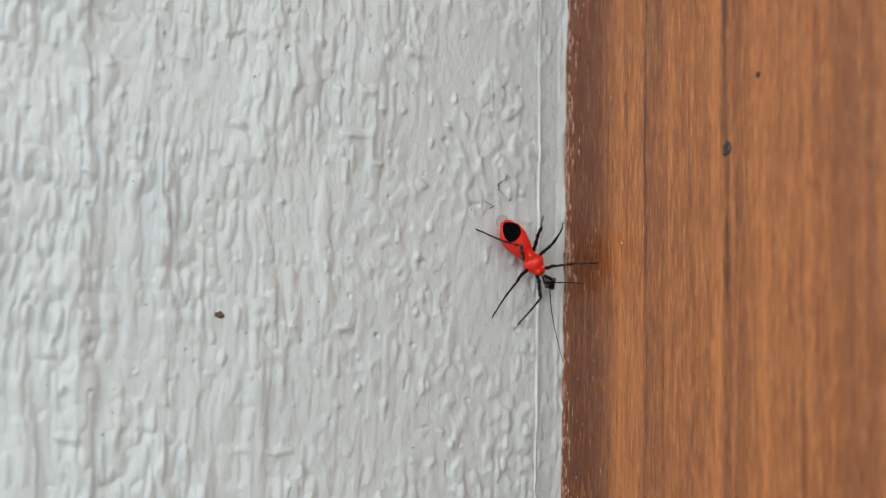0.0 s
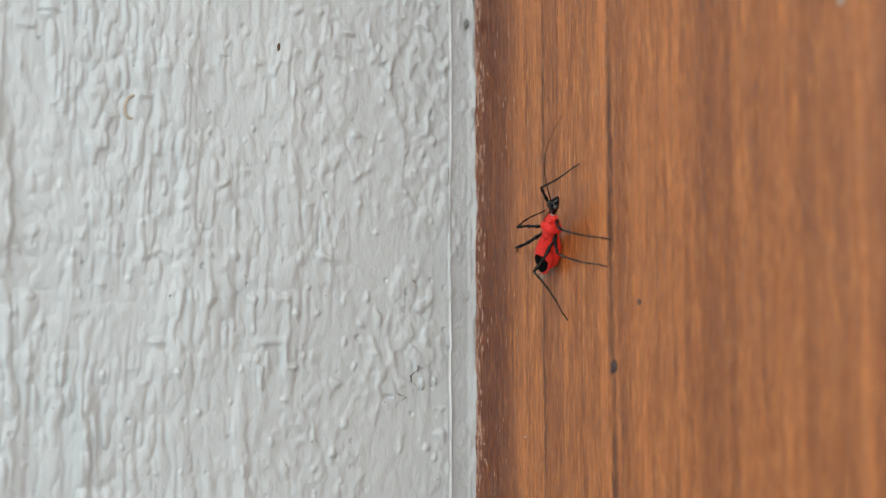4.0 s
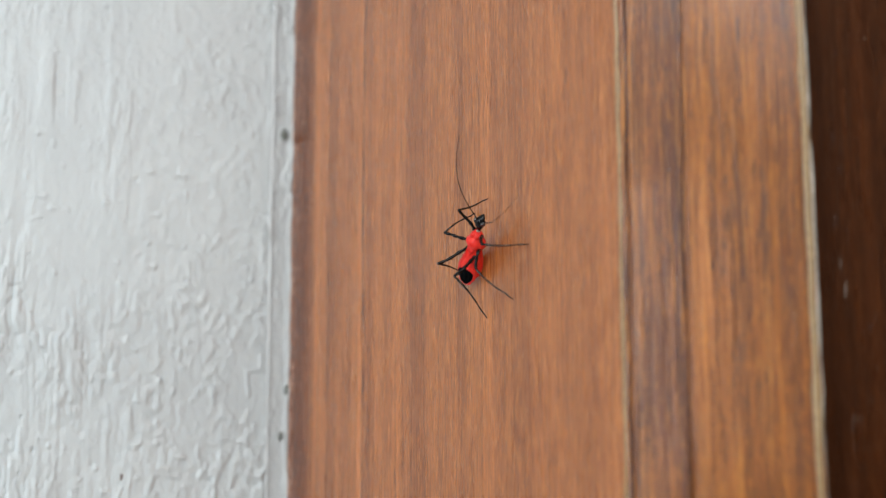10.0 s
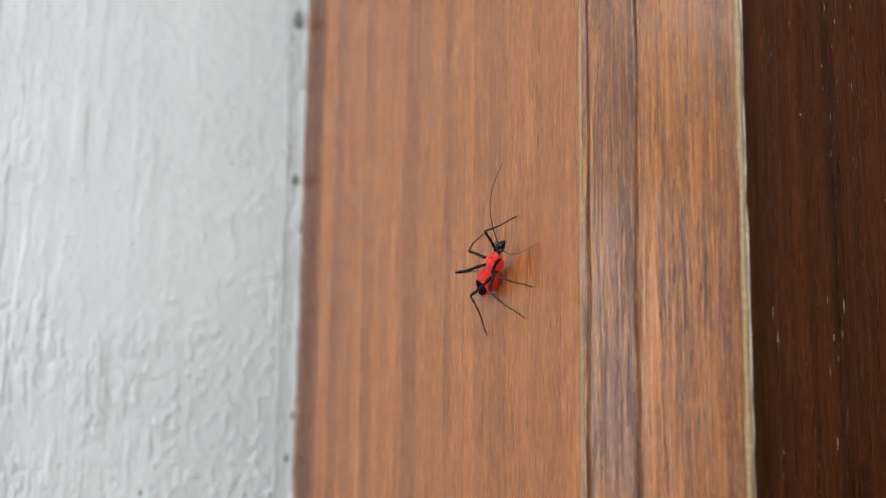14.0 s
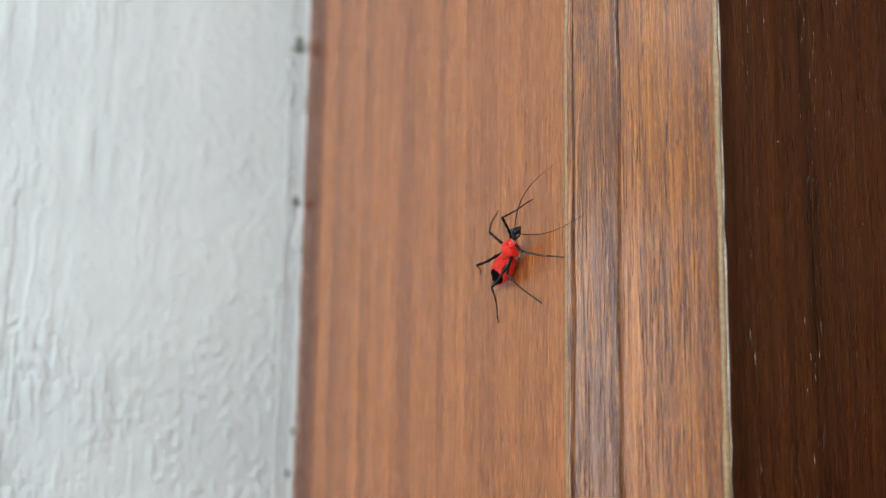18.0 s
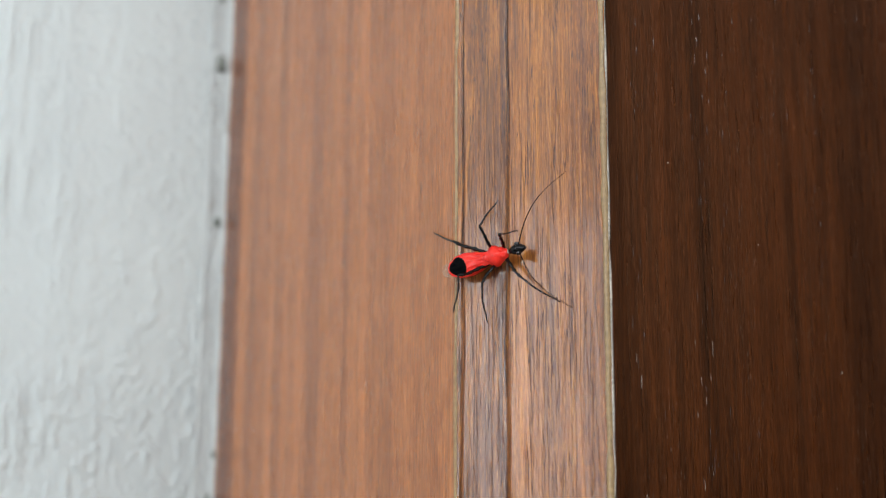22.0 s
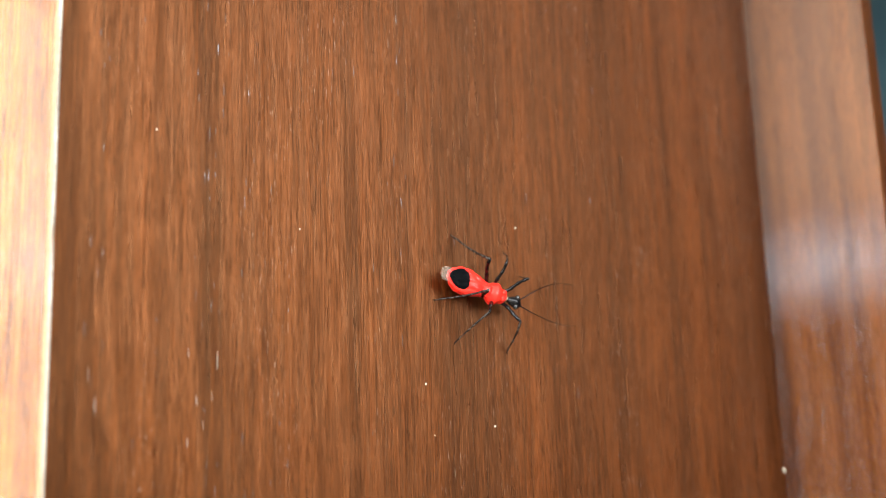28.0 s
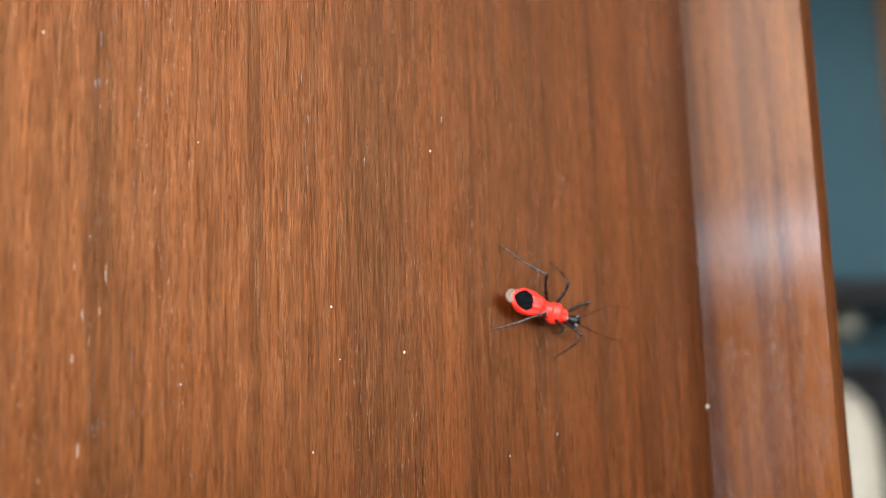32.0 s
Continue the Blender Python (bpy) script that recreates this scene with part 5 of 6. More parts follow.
    walk(leg_lh, [
        (0.0, pose(0.00011, 0.00080, 0.00233, 141.6, -57.2, 152.8)),
        (1.0, pose(0.00011, 0.00080, 0.00233, 140.7, -57.8, 153.4)),
        (2.0, pose(0.00011, 0.00080, 0.00233, -178.9, -2.1, 140.3)),
        (2.4, pose(0.00011, 0.00080, 0.00233, 155.6, -46.2, 137.6)),
        (2.7, pose(0.00011, 0.00080, 0.00233, -106.8, -85.7, 73.3)),
        (3.0, pose(0.00011, 0.00080, 0.00233, -173.4, -4.3, 148.3)),
        (3.3, pose(0.00011, 0.00080, 0.00233, 173.8, -29.5, 140.1)),
        (4.0, pose(0.00011, 0.00080, 0.00233, 174.3, -20.9, 139.3)),
        (4.5, pose(0.00011, 0.00080, 0.00233, 172.7, -23.6, 151.7)),
        (6.5, pose(0.00011, 0.00080, 0.00233, 178.0, -17.9, 136.2)),
        (7.0, pose(0.00011, 0.00080, 0.00233, 174.4, -55.5, 134.7)),
        (7.5, pose(0.00011, 0.00080, 0.00233, -177.5, -13.8, 137.6)),
        (8.0, pose(0.00011, 0.00080, 0.00233, 168.3, -25.0, 132.8)),
        (9.0, pose(0.00011, 0.00080, 0.00233, 175.3, -52.8, 146.4)),
        (10.0, pose(0.00011, 0.00080, 0.00233, -164.5, -53.2, 143.9)),
        (11.0, pose(0.00011, 0.00080, 0.00233, 175.5, -50.0, 150.3)),
        (12.0, pose(0.00011, 0.00080, 0.00233, -176.2, -52.8, 152.1)),
        (13.0, pose(0.00011, 0.00080, 0.00233, 179.5, -54.3, 153.7)),
        (14.0, pose(0.00011, 0.00080, 0.00233, -172.6, -52.9, 140.5)),
        (17.0, pose(0.00011, 0.00080, 0.00233, -177.3, -43.5, 147.7)),
        (18.0, pose(0.00011, 0.00080, 0.00233, -171.6, -22.2, 149.0)),
        (19.0, pose(0.00011, 0.00080, 0.00233, 176.7, -52.0, 144.1)),
        (20.0, pose(0.00011, 0.00080, 0.00233, -178.7, -6.7, 145.9)),
        (20.5, pose(0.00011, 0.00080, 0.00233, 173.4, -17.3, 140.4)),
        (21.0, pose(0.00011, 0.00080, 0.00233, 175.6, -5.1, 142.9)),
        (22.0, pose(0.00011, 0.00080, 0.00233, 176.7, 1.3, 143.9)),
        (23.0, pose(0.00011, 0.00080, 0.00233, 177.6, 21.6, 143.5)),
        (24.0, pose(0.00011, 0.00080, 0.00233, -176.9, -31.0, 146.3)),
        (24.5, pose(0.00011, 0.00080, 0.00233, -173.4, -26.9, 150.4)),
        (25.3, pose(0.00011, 0.00080, 0.00233, 161.5, -57.6, 150.2)),
        (26.5, pose(0.00011, 0.00080, 0.00233, 140.2, -55.9, 147.6)),
        (27.0, pose(0.00011, 0.00080, 0.00233, 153.4, -60.4, 152.9)),
        (28.0, pose(0.00011, 0.00080, 0.00233, 170.8, -53.0, 145.8)),
        (29.0, pose(0.00011, 0.00080, 0.00233, 179.7, -41.6, 145.2)),
        (30.0, pose(0.00011, 0.00080, 0.00233, -176.9, -39.5, 143.5)),
        (31.0, pose(0.00011, 0.00080, 0.00233, -177.7, -35.6, 143.9)),
        (32.0, pose(0.00011, 0.00080, 0.00233, -173.6, -37.8, 138.3)),
    ])
    walk(shin_lh, [
        (0.0, pose(0.00594, 0.00000, 0.00000, 180.0, -55.2, 180.0)),
        (1.0, pose(0.00594, 0.00000, 0.00000, 180.0, -54.1, 180.0)),
        (1.5, pose(0.00594, 0.00000, 0.00000, 0.0, -70.4, 0.0)),
        (2.0, pose(0.00594, 0.00000, 0.00000, 0.0, -14.8, 0.0)),
        (2.2, pose(0.00594, 0.00000, 0.00000, 0.0, -58.2, 0.0)),
        (2.4, pose(0.00594, 0.00000, 0.00000, 180.0, -78.4, 180.0)),
        (2.7, pose(0.00594, 0.00000, 0.00000, 180.0, -65.4, 180.0)),
        (3.0, pose(0.00594, 0.00000, 0.00000, 0.0, -30.2, 0.0)),
        (3.3, pose(0.00594, 0.00000, 0.00000, 0.0, -72.2, 0.0)),
        (4.0, pose(0.00594, 0.00000, 0.00000, 0.0, -56.0, 0.0)),
        (4.5, pose(0.00594, 0.00000, 0.00000, 0.0, -58.7, 0.0)),
        (6.5, pose(0.00594, 0.00000, 0.00000, 0.0, -50.0, 0.0)),
        (7.0, pose(0.00594, 0.00000, 0.00000, 180.0, -57.3, 180.0)),
        (7.5, pose(0.00594, 0.00000, 0.00000, 0.0, -43.7, 0.0)),
        (8.0, pose(0.00594, 0.00000, 0.00000, 0.0, -67.3, 0.0)),
        (9.0, pose(0.00594, 0.00000, 0.00000, 180.0, -62.8, 180.0)),
        (10.0, pose(0.00594, 0.00000, 0.00000, 180.0, -63.1, 180.0)),
        (11.0, pose(0.00594, 0.00000, 0.00000, 180.0, -60.8, 180.0)),
        (12.0, pose(0.00594, 0.00000, 0.00000, 180.0, -63.1, 180.0)),
        (13.0, pose(0.00594, 0.00000, 0.00000, 180.0, -63.3, 180.0)),
        (14.0, pose(0.00594, 0.00000, 0.00000, 180.0, -67.9, 180.0)),
        (17.0, pose(0.00594, 0.00000, 0.00000, 180.0, -71.3, 180.0)),
        (18.0, pose(0.00594, 0.00000, 0.00000, 0.0, -63.4, 0.0)),
        (19.0, pose(0.00594, 0.00000, 0.00000, 180.0, -53.9, 180.0)),
        (20.0, pose(0.00594, 0.00000, 0.00000, 0.0, -61.4, 0.0)),
        (20.5, pose(0.00594, 0.00000, 0.00000, 0.0, -71.5, 0.0)),
        (21.0, pose(0.00594, 0.00000, 0.00000, 0.0, -53.6, 0.0)),
        (22.0, pose(0.00594, 0.00000, 0.00000, 0.0, -42.4, 0.0)),
        (23.0, pose(0.00594, 0.00000, 0.00000, 0.0, -5.2, 0.0)),
        (24.0, pose(0.00594, 0.00000, 0.00000, 0.0, -71.3, 0.0)),
        (24.5, pose(0.00594, 0.00000, 0.00000, 0.0, -63.9, 0.0)),
        (25.3, pose(0.00594, 0.00000, 0.00000, 180.0, -62.7, 180.0)),
        (26.5, pose(0.00594, 0.00000, 0.00000, 180.0, -52.8, 180.0)),
        (27.0, pose(0.00594, 0.00000, 0.00000, 180.0, -53.2, 180.0)),
        (28.0, pose(0.00594, 0.00000, 0.00000, 180.0, -70.6, 180.0)),
        (29.0, pose(0.00594, 0.00000, 0.00000, 180.0, -88.7, 180.0)),
        (30.0, pose(0.00594, 0.00000, 0.00000, 0.0, -87.7, 0.0)),
        (31.0, pose(0.00594, 0.00000, 0.00000, 0.0, -79.8, 0.0)),
        (32.0, pose(0.00594, 0.00000, 0.00000, 0.0, -80.5, 0.0)),
    ])
    walk(leg_rf, [
        (0.0, pose(0.00276, -0.00058, 0.00244, -9.2, -32.3, -45.6)),
        (1.0, pose(0.00276, -0.00058, 0.00244, 12.3, -26.1, -16.6)),
        (2.0, pose(0.00276, -0.00058, 0.00244, 1.1, -22.2, -14.1)),
        (2.4, pose(0.00276, -0.00058, 0.00244, -4.2, -49.3, -32.1)),
        (2.7, pose(0.00276, -0.00058, 0.00244, -34.0, -73.3, -34.0)),
        (3.0, pose(0.00276, -0.00058, 0.00244, 6.0, -39.2, -40.8)),
        (3.3, pose(0.00276, -0.00058, 0.00244, -1.3, -39.8, -51.4)),
        (4.0, pose(0.00276, -0.00058, 0.00244, -10.2, -32.8, -75.0)),
        (4.5, pose(0.00276, -0.00058, 0.00244, -8.5, -35.6, -79.0)),
        (6.5, pose(0.00276, -0.00058, 0.00244, -4.2, -37.4, -48.7)),
        (7.0, pose(0.00276, -0.00058, 0.00244, -18.7, -40.9, -49.0)),
        (7.5, pose(0.00276, -0.00058, 0.00244, -6.2, -16.9, -45.9)),
        (8.0, pose(0.00276, -0.00058, 0.00244, -7.1, -37.1, -75.2)),
        (9.0, pose(0.00276, -0.00058, 0.00244, -2.8, -35.3, -60.4)),
        (10.0, pose(0.00276, -0.00058, 0.00244, -0.8, -50.9, -68.4)),
        (11.0, pose(0.00276, -0.00058, 0.00244, 14.5, -26.6, -60.8)),
        (12.0, pose(0.00276, -0.00058, 0.00244, -4.0, -44.7, -59.9)),
        (13.0, pose(0.00276, -0.00058, 0.00244, -5.8, -53.4, -69.6)),
        (14.0, pose(0.00276, -0.00058, 0.00244, -2.1, -55.8, -83.0)),
        (17.0, pose(0.00276, -0.00058, 0.00244, -0.1, -21.9, -55.1)),
        (18.0, pose(0.00276, -0.00058, 0.00244, -7.5, -31.0, -57.3)),
        (19.0, pose(0.00276, -0.00058, 0.00244, -5.8, -38.6, -59.8)),
        (20.0, pose(0.00276, -0.00058, 0.00244, -0.2, -24.4, -66.1)),
        (20.5, pose(0.00276, -0.00058, 0.00244, 30.0, -0.8, -65.9)),
        (21.0, pose(0.00276, -0.00058, 0.00244, 30.1, -11.9, -65.0)),
        (22.0, pose(0.00276, -0.00058, 0.00244, 15.3, -15.1, -62.2)),
        (23.0, pose(0.00276, -0.00058, 0.00244, 7.8, -24.6, -68.5)),
        (24.0, pose(0.00276, -0.00058, 0.00244, 5.2, -26.0, -52.3)),
        (24.5, pose(0.00276, -0.00058, 0.00244, -0.4, -34.5, -53.7)),
        (25.3, pose(0.00276, -0.00058, 0.00244, -1.1, -64.1, -46.4)),
        (26.5, pose(0.00276, -0.00058, 0.00244, 1.3, -49.0, -34.7)),
        (27.0, pose(0.00276, -0.00058, 0.00244, -5.2, -48.8, -40.9)),
        (28.0, pose(0.00276, -0.00058, 0.00244, -6.3, -38.1, -44.8)),
        (29.0, pose(0.00276, -0.00058, 0.00244, -11.9, -50.8, -41.3)),
        (30.0, pose(0.00276, -0.00058, 0.00244, -9.6, -52.5, -48.0)),
        (31.0, pose(0.00276, -0.00058, 0.00244, -16.8, -52.6, -53.5)),
        (32.0, pose(0.00276, -0.00058, 0.00244, -21.6, -47.1, -42.3)),
    ])
    walk(shin_rf, [
        (0.0, pose(0.00456, 0.00000, 0.00000, 0.0, 84.8, 0.0)),
        (1.0, pose(0.00456, 0.00000, 0.00000, 0.0, 77.1, 0.0)),
        (2.0, pose(0.00456, 0.00000, 0.00000, 0.0, 69.3, 0.0)),
        (2.4, pose(0.00456, 0.00000, 0.00000, 0.0, 76.9, 0.0)),
        (2.7, pose(0.00456, 0.00000, 0.00000, 0.0, 63.9, 0.0)),
        (3.0, pose(0.00456, 0.00000, 0.00000, 180.0, 68.1, 180.0)),
        (3.3, pose(0.00456, 0.00000, 0.00000, 180.0, 74.9, 180.0)),
        (4.0, pose(0.00456, 0.00000, 0.00000, 0.0, 78.5, 0.0)),
        (4.5, pose(0.00456, 0.00000, 0.00000, 0.0, 84.6, 0.0)),
        (6.5, pose(0.00456, 0.00000, 0.00000, 0.0, 83.8, 0.0)),
        (7.0, pose(0.00456, 0.00000, 0.00000, 0.0, 79.3, 0.0)),
        (7.5, pose(0.00456, 0.00000, 0.00000, 0.0, 56.4, 0.0)),
        (8.0, pose(0.00456, 0.00000, 0.00000, 0.0, 73.4, 0.0)),
        (9.0, pose(0.00456, 0.00000, 0.00000, 0.0, 69.0, 0.0)),
        (10.0, pose(0.00456, 0.00000, 0.00000, 0.0, 79.5, 0.0)),
        (11.0, pose(0.00456, 0.00000, 0.00000, 0.0, 46.7, 0.0)),
        (12.0, pose(0.00456, 0.00000, 0.00000, 0.0, 76.2, 0.0)),
        (13.0, pose(0.00456, 0.00000, 0.00000, 180.0, 88.7, 180.0)),
        (14.0, pose(0.00456, 0.00000, 0.00000, 180.0, 81.3, 180.0)),
        (17.0, pose(0.00456, 0.00000, 0.00000, 0.0, 31.8, 0.0)),
        (18.0, pose(0.00456, 0.00000, 0.00000, 0.0, 53.3, 0.0)),
        (19.0, pose(0.00456, 0.00000, 0.00000, 0.0, 67.1, 0.0)),
        (20.0, pose(0.00456, 0.00000, 0.00000, 180.0, 88.3, 180.0)),
        (20.5, pose(0.00456, 0.00000, 0.00000, 0.0, 45.8, 0.0)),
        (21.0, pose(0.00456, 0.00000, 0.00000, 0.0, 45.6, 0.0)),
        (22.0, pose(0.00456, 0.00000, 0.00000, 0.0, 47.6, 0.0)),
        (23.0, pose(0.00456, 0.00000, 0.00000, 0.0, 63.4, 0.0)),
        (24.0, pose(0.00456, 0.00000, 0.00000, 0.0, 81.8, 0.0)),
        (24.5, pose(0.00456, 0.00000, 0.00000, 180.0, 82.5, 180.0)),
        (25.3, pose(0.00456, 0.00000, 0.00000, 180.0, 42.2, 180.0)),
        (26.5, pose(0.00456, 0.00000, 0.00000, 180.0, 64.9, 180.0)),
        (27.0, pose(0.00456, 0.00000, 0.00000, 180.0, 65.7, 180.0)),
        (28.0, pose(0.00456, 0.00000, 0.00000, 180.0, 87.3, 180.0)),
        (29.0, pose(0.00456, 0.00000, 0.00000, 180.0, 66.2, 180.0)),
        (30.0, pose(0.00456, 0.00000, 0.00000, 180.0, 63.3, 180.0)),
        (31.0, pose(0.00456, 0.00000, 0.00000, 180.0, 58.9, 180.0)),
        (32.0, pose(0.00456, 0.00000, 0.00000, 180.0, 62.4, 180.0)),
    ])
    walk(leg_rm, [
        (0.0, pose(0.00138, -0.00080, 0.00233, 21.8, -32.1, -90.6)),
        (1.0, pose(0.00138, -0.00080, 0.00233, 19.3, -30.0, -90.6)),
        (2.0, pose(0.00138, -0.00080, 0.00233, 15.7, -27.6, -86.3)),
        (2.4, pose(0.00138, -0.00080, 0.00233, 16.6, -25.0, -101.0)),
        (2.7, pose(0.00138, -0.00080, 0.00233, 39.1, -48.3, -95.2)),
        (3.0, pose(0.00138, -0.00080, 0.00233, 20.4, -38.3, -117.3)),
        (3.3, pose(0.00138, -0.00080, 0.00233, 26.8, -29.1, -97.8)),
        (4.0, pose(0.00138, -0.00080, 0.00233, 24.2, -32.3, -111.8)),
        (4.5, pose(0.00138, -0.00080, 0.00233, 23.8, -31.2, -113.4)),
        (6.5, pose(0.00138, -0.00080, 0.00233, 18.7, -42.3, -124.5)),
        (7.0, pose(0.00138, -0.00080, 0.00233, 23.3, -26.2, -113.6)),
        (7.5, pose(0.00138, -0.00080, 0.00233, 19.8, -32.3, -118.3)),
        (8.0, pose(0.00138, -0.00080, 0.00233, 27.6, -31.5, -117.1)),
        (9.0, pose(0.00138, -0.00080, 0.00233, 20.6, -44.7, -120.6)),
        (10.0, pose(0.00138, -0.00080, 0.00233, 29.2, -48.0, -131.5)),
        (11.0, pose(0.00138, -0.00080, 0.00233, 16.1, -40.0, -129.7)),
        (12.0, pose(0.00138, -0.00080, 0.00233, 19.6, -41.5, -121.5)),
        (13.0, pose(0.00138, -0.00080, 0.00233, 35.5, -35.8, -114.5)),
        (14.0, pose(0.00138, -0.00080, 0.00233, 36.4, -41.9, -129.8)),
        (17.0, pose(0.00138, -0.00080, 0.00233, 10.8, -39.8, -122.9)),
        (18.0, pose(0.00138, -0.00080, 0.00233, 16.0, -49.8, -116.3)),
        (19.0, pose(0.00138, -0.00080, 0.00233, 15.6, -47.2, -127.6)),
        (20.0, pose(0.00138, -0.00080, 0.00233, 3.3, -19.5, -137.1)),
        (20.5, pose(0.00138, -0.00080, 0.00233, 16.3, -34.3, -122.5)),
        (21.0, pose(0.00138, -0.00080, 0.00233, 14.0, -36.2, -123.7)),
        (22.0, pose(0.00138, -0.00080, 0.00233, 9.2, -34.3, -126.0)),
        (23.0, pose(0.00138, -0.00080, 0.00233, 7.5, -29.8, -133.2)),
        (24.0, pose(0.00138, -0.00080, 0.00233, 7.6, -14.6, -130.1)),
        (24.5, pose(0.00138, -0.00080, 0.00233, 10.4, -38.1, -120.1)),
        (25.3, pose(0.00138, -0.00080, 0.00233, 17.2, -59.8, -117.2)),
        (26.5, pose(0.00138, -0.00080, 0.00233, 8.2, -38.7, -94.7)),
        (27.0, pose(0.00138, -0.00080, 0.00233, 23.1, -50.8, -104.6)),
        (28.0, pose(0.00138, -0.00080, 0.00233, 8.0, -44.9, -116.9)),
        (29.0, pose(0.00138, -0.00080, 0.00233, 0.5, -42.6, -119.5)),
        (30.0, pose(0.00138, -0.00080, 0.00233, 6.5, -40.5, -126.7)),
        (31.0, pose(0.00138, -0.00080, 0.00233, 17.2, -37.7, -113.3)),
        (32.0, pose(0.00138, -0.00080, 0.00233, 44.6, -61.8, -92.9)),
    ])
    walk(shin_rm, [
        (0.0, pose(0.00467, 0.00000, 0.00000, 0.0, 81.0, 0.0)),
        (1.0, pose(0.00467, 0.00000, 0.00000, 0.0, 76.3, 0.0)),
        (2.0, pose(0.00467, 0.00000, 0.00000, 0.0, 70.5, 0.0)),
        (2.4, pose(0.00467, 0.00000, 0.00000, 0.0, 63.0, 0.0)),
        (2.7, pose(0.00467, 0.00000, 0.00000, 0.0, 49.7, 0.0)),
        (3.0, pose(0.00467, 0.00000, 0.00000, 0.0, 79.6, 0.0)),
        (3.3, pose(0.00467, 0.00000, 0.00000, 0.0, 72.6, 0.0)),
        (4.0, pose(0.00467, 0.00000, 0.00000, 0.0, 69.1, 0.0)),
        (4.5, pose(0.00467, 0.00000, 0.00000, 0.0, 67.4, 0.0)),
        (6.5, pose(0.00467, 0.00000, 0.00000, 0.0, 78.1, 0.0)),
        (7.0, pose(0.00467, 0.00000, 0.00000, 0.0, 50.7, 0.0)),
        (7.5, pose(0.00467, 0.00000, 0.00000, 0.0, 63.9, 0.0)),
        (8.0, pose(0.00467, 0.00000, 0.00000, 0.0, 59.6, 0.0)),
        (9.0, pose(0.00467, 0.00000, 0.00000, 0.0, 67.5, 0.0)),
        (10.0, pose(0.00467, 0.00000, 0.00000, 0.0, 62.5, 0.0)),
        (11.0, pose(0.00467, 0.00000, 0.00000, 0.0, 53.9, 0.0)),
        (12.0, pose(0.00467, 0.00000, 0.00000, 0.0, 58.5, 0.0)),
        (13.0, pose(0.00467, 0.00000, 0.00000, 0.0, 53.5, 0.0)),
        (14.0, pose(0.00467, 0.00000, 0.00000, 0.0, 70.9, 0.0)),
        (17.0, pose(0.00467, 0.00000, 0.00000, 0.0, 54.2, 0.0)),
        (18.0, pose(0.00467, 0.00000, 0.00000, 0.0, 69.5, 0.0)),
        (19.0, pose(0.00467, 0.00000, 0.00000, 0.0, 68.0, 0.0)),
        (20.0, pose(0.00467, 0.00000, 0.00000, 0.0, 63.0, 0.0)),
        (20.5, pose(0.00467, 0.00000, 0.00000, 0.0, 88.0, 0.0)),
        (21.0, pose(0.00467, 0.00000, 0.00000, 0.0, 82.5, 0.0)),
        (22.0, pose(0.00467, 0.00000, 0.00000, 0.0, 78.0, 0.0)),
        (23.0, pose(0.00467, 0.00000, 0.00000, 0.0, 69.8, 0.0)),
        (24.0, pose(0.00467, 0.00000, 0.00000, 0.0, 44.5, 0.0)),
        (24.5, pose(0.00467, 0.00000, 0.00000, 0.0, 85.2, 0.0)),
        (25.3, pose(0.00467, 0.00000, 0.00000, 180.0, 56.3, 180.0)),
        (26.5, pose(0.00467, 0.00000, 0.00000, 0.0, 89.1, 0.0)),
        (27.0, pose(0.00467, 0.00000, 0.00000, 180.0, 65.0, 180.0)),
        (28.0, pose(0.00467, 0.00000, 0.00000, 180.0, 81.4, 180.0)),
        (29.0, pose(0.00467, 0.00000, 0.00000, 180.0, 85.5, 180.0)),
        (30.0, pose(0.00467, 0.00000, 0.00000, 180.0, 89.3, 180.0)),
        (31.0, pose(0.00467, 0.00000, 0.00000, 0.0, 87.7, 0.0)),
        (32.0, pose(0.00467, 0.00000, 0.00000, 180.0, 26.6, 180.0)),
    ])
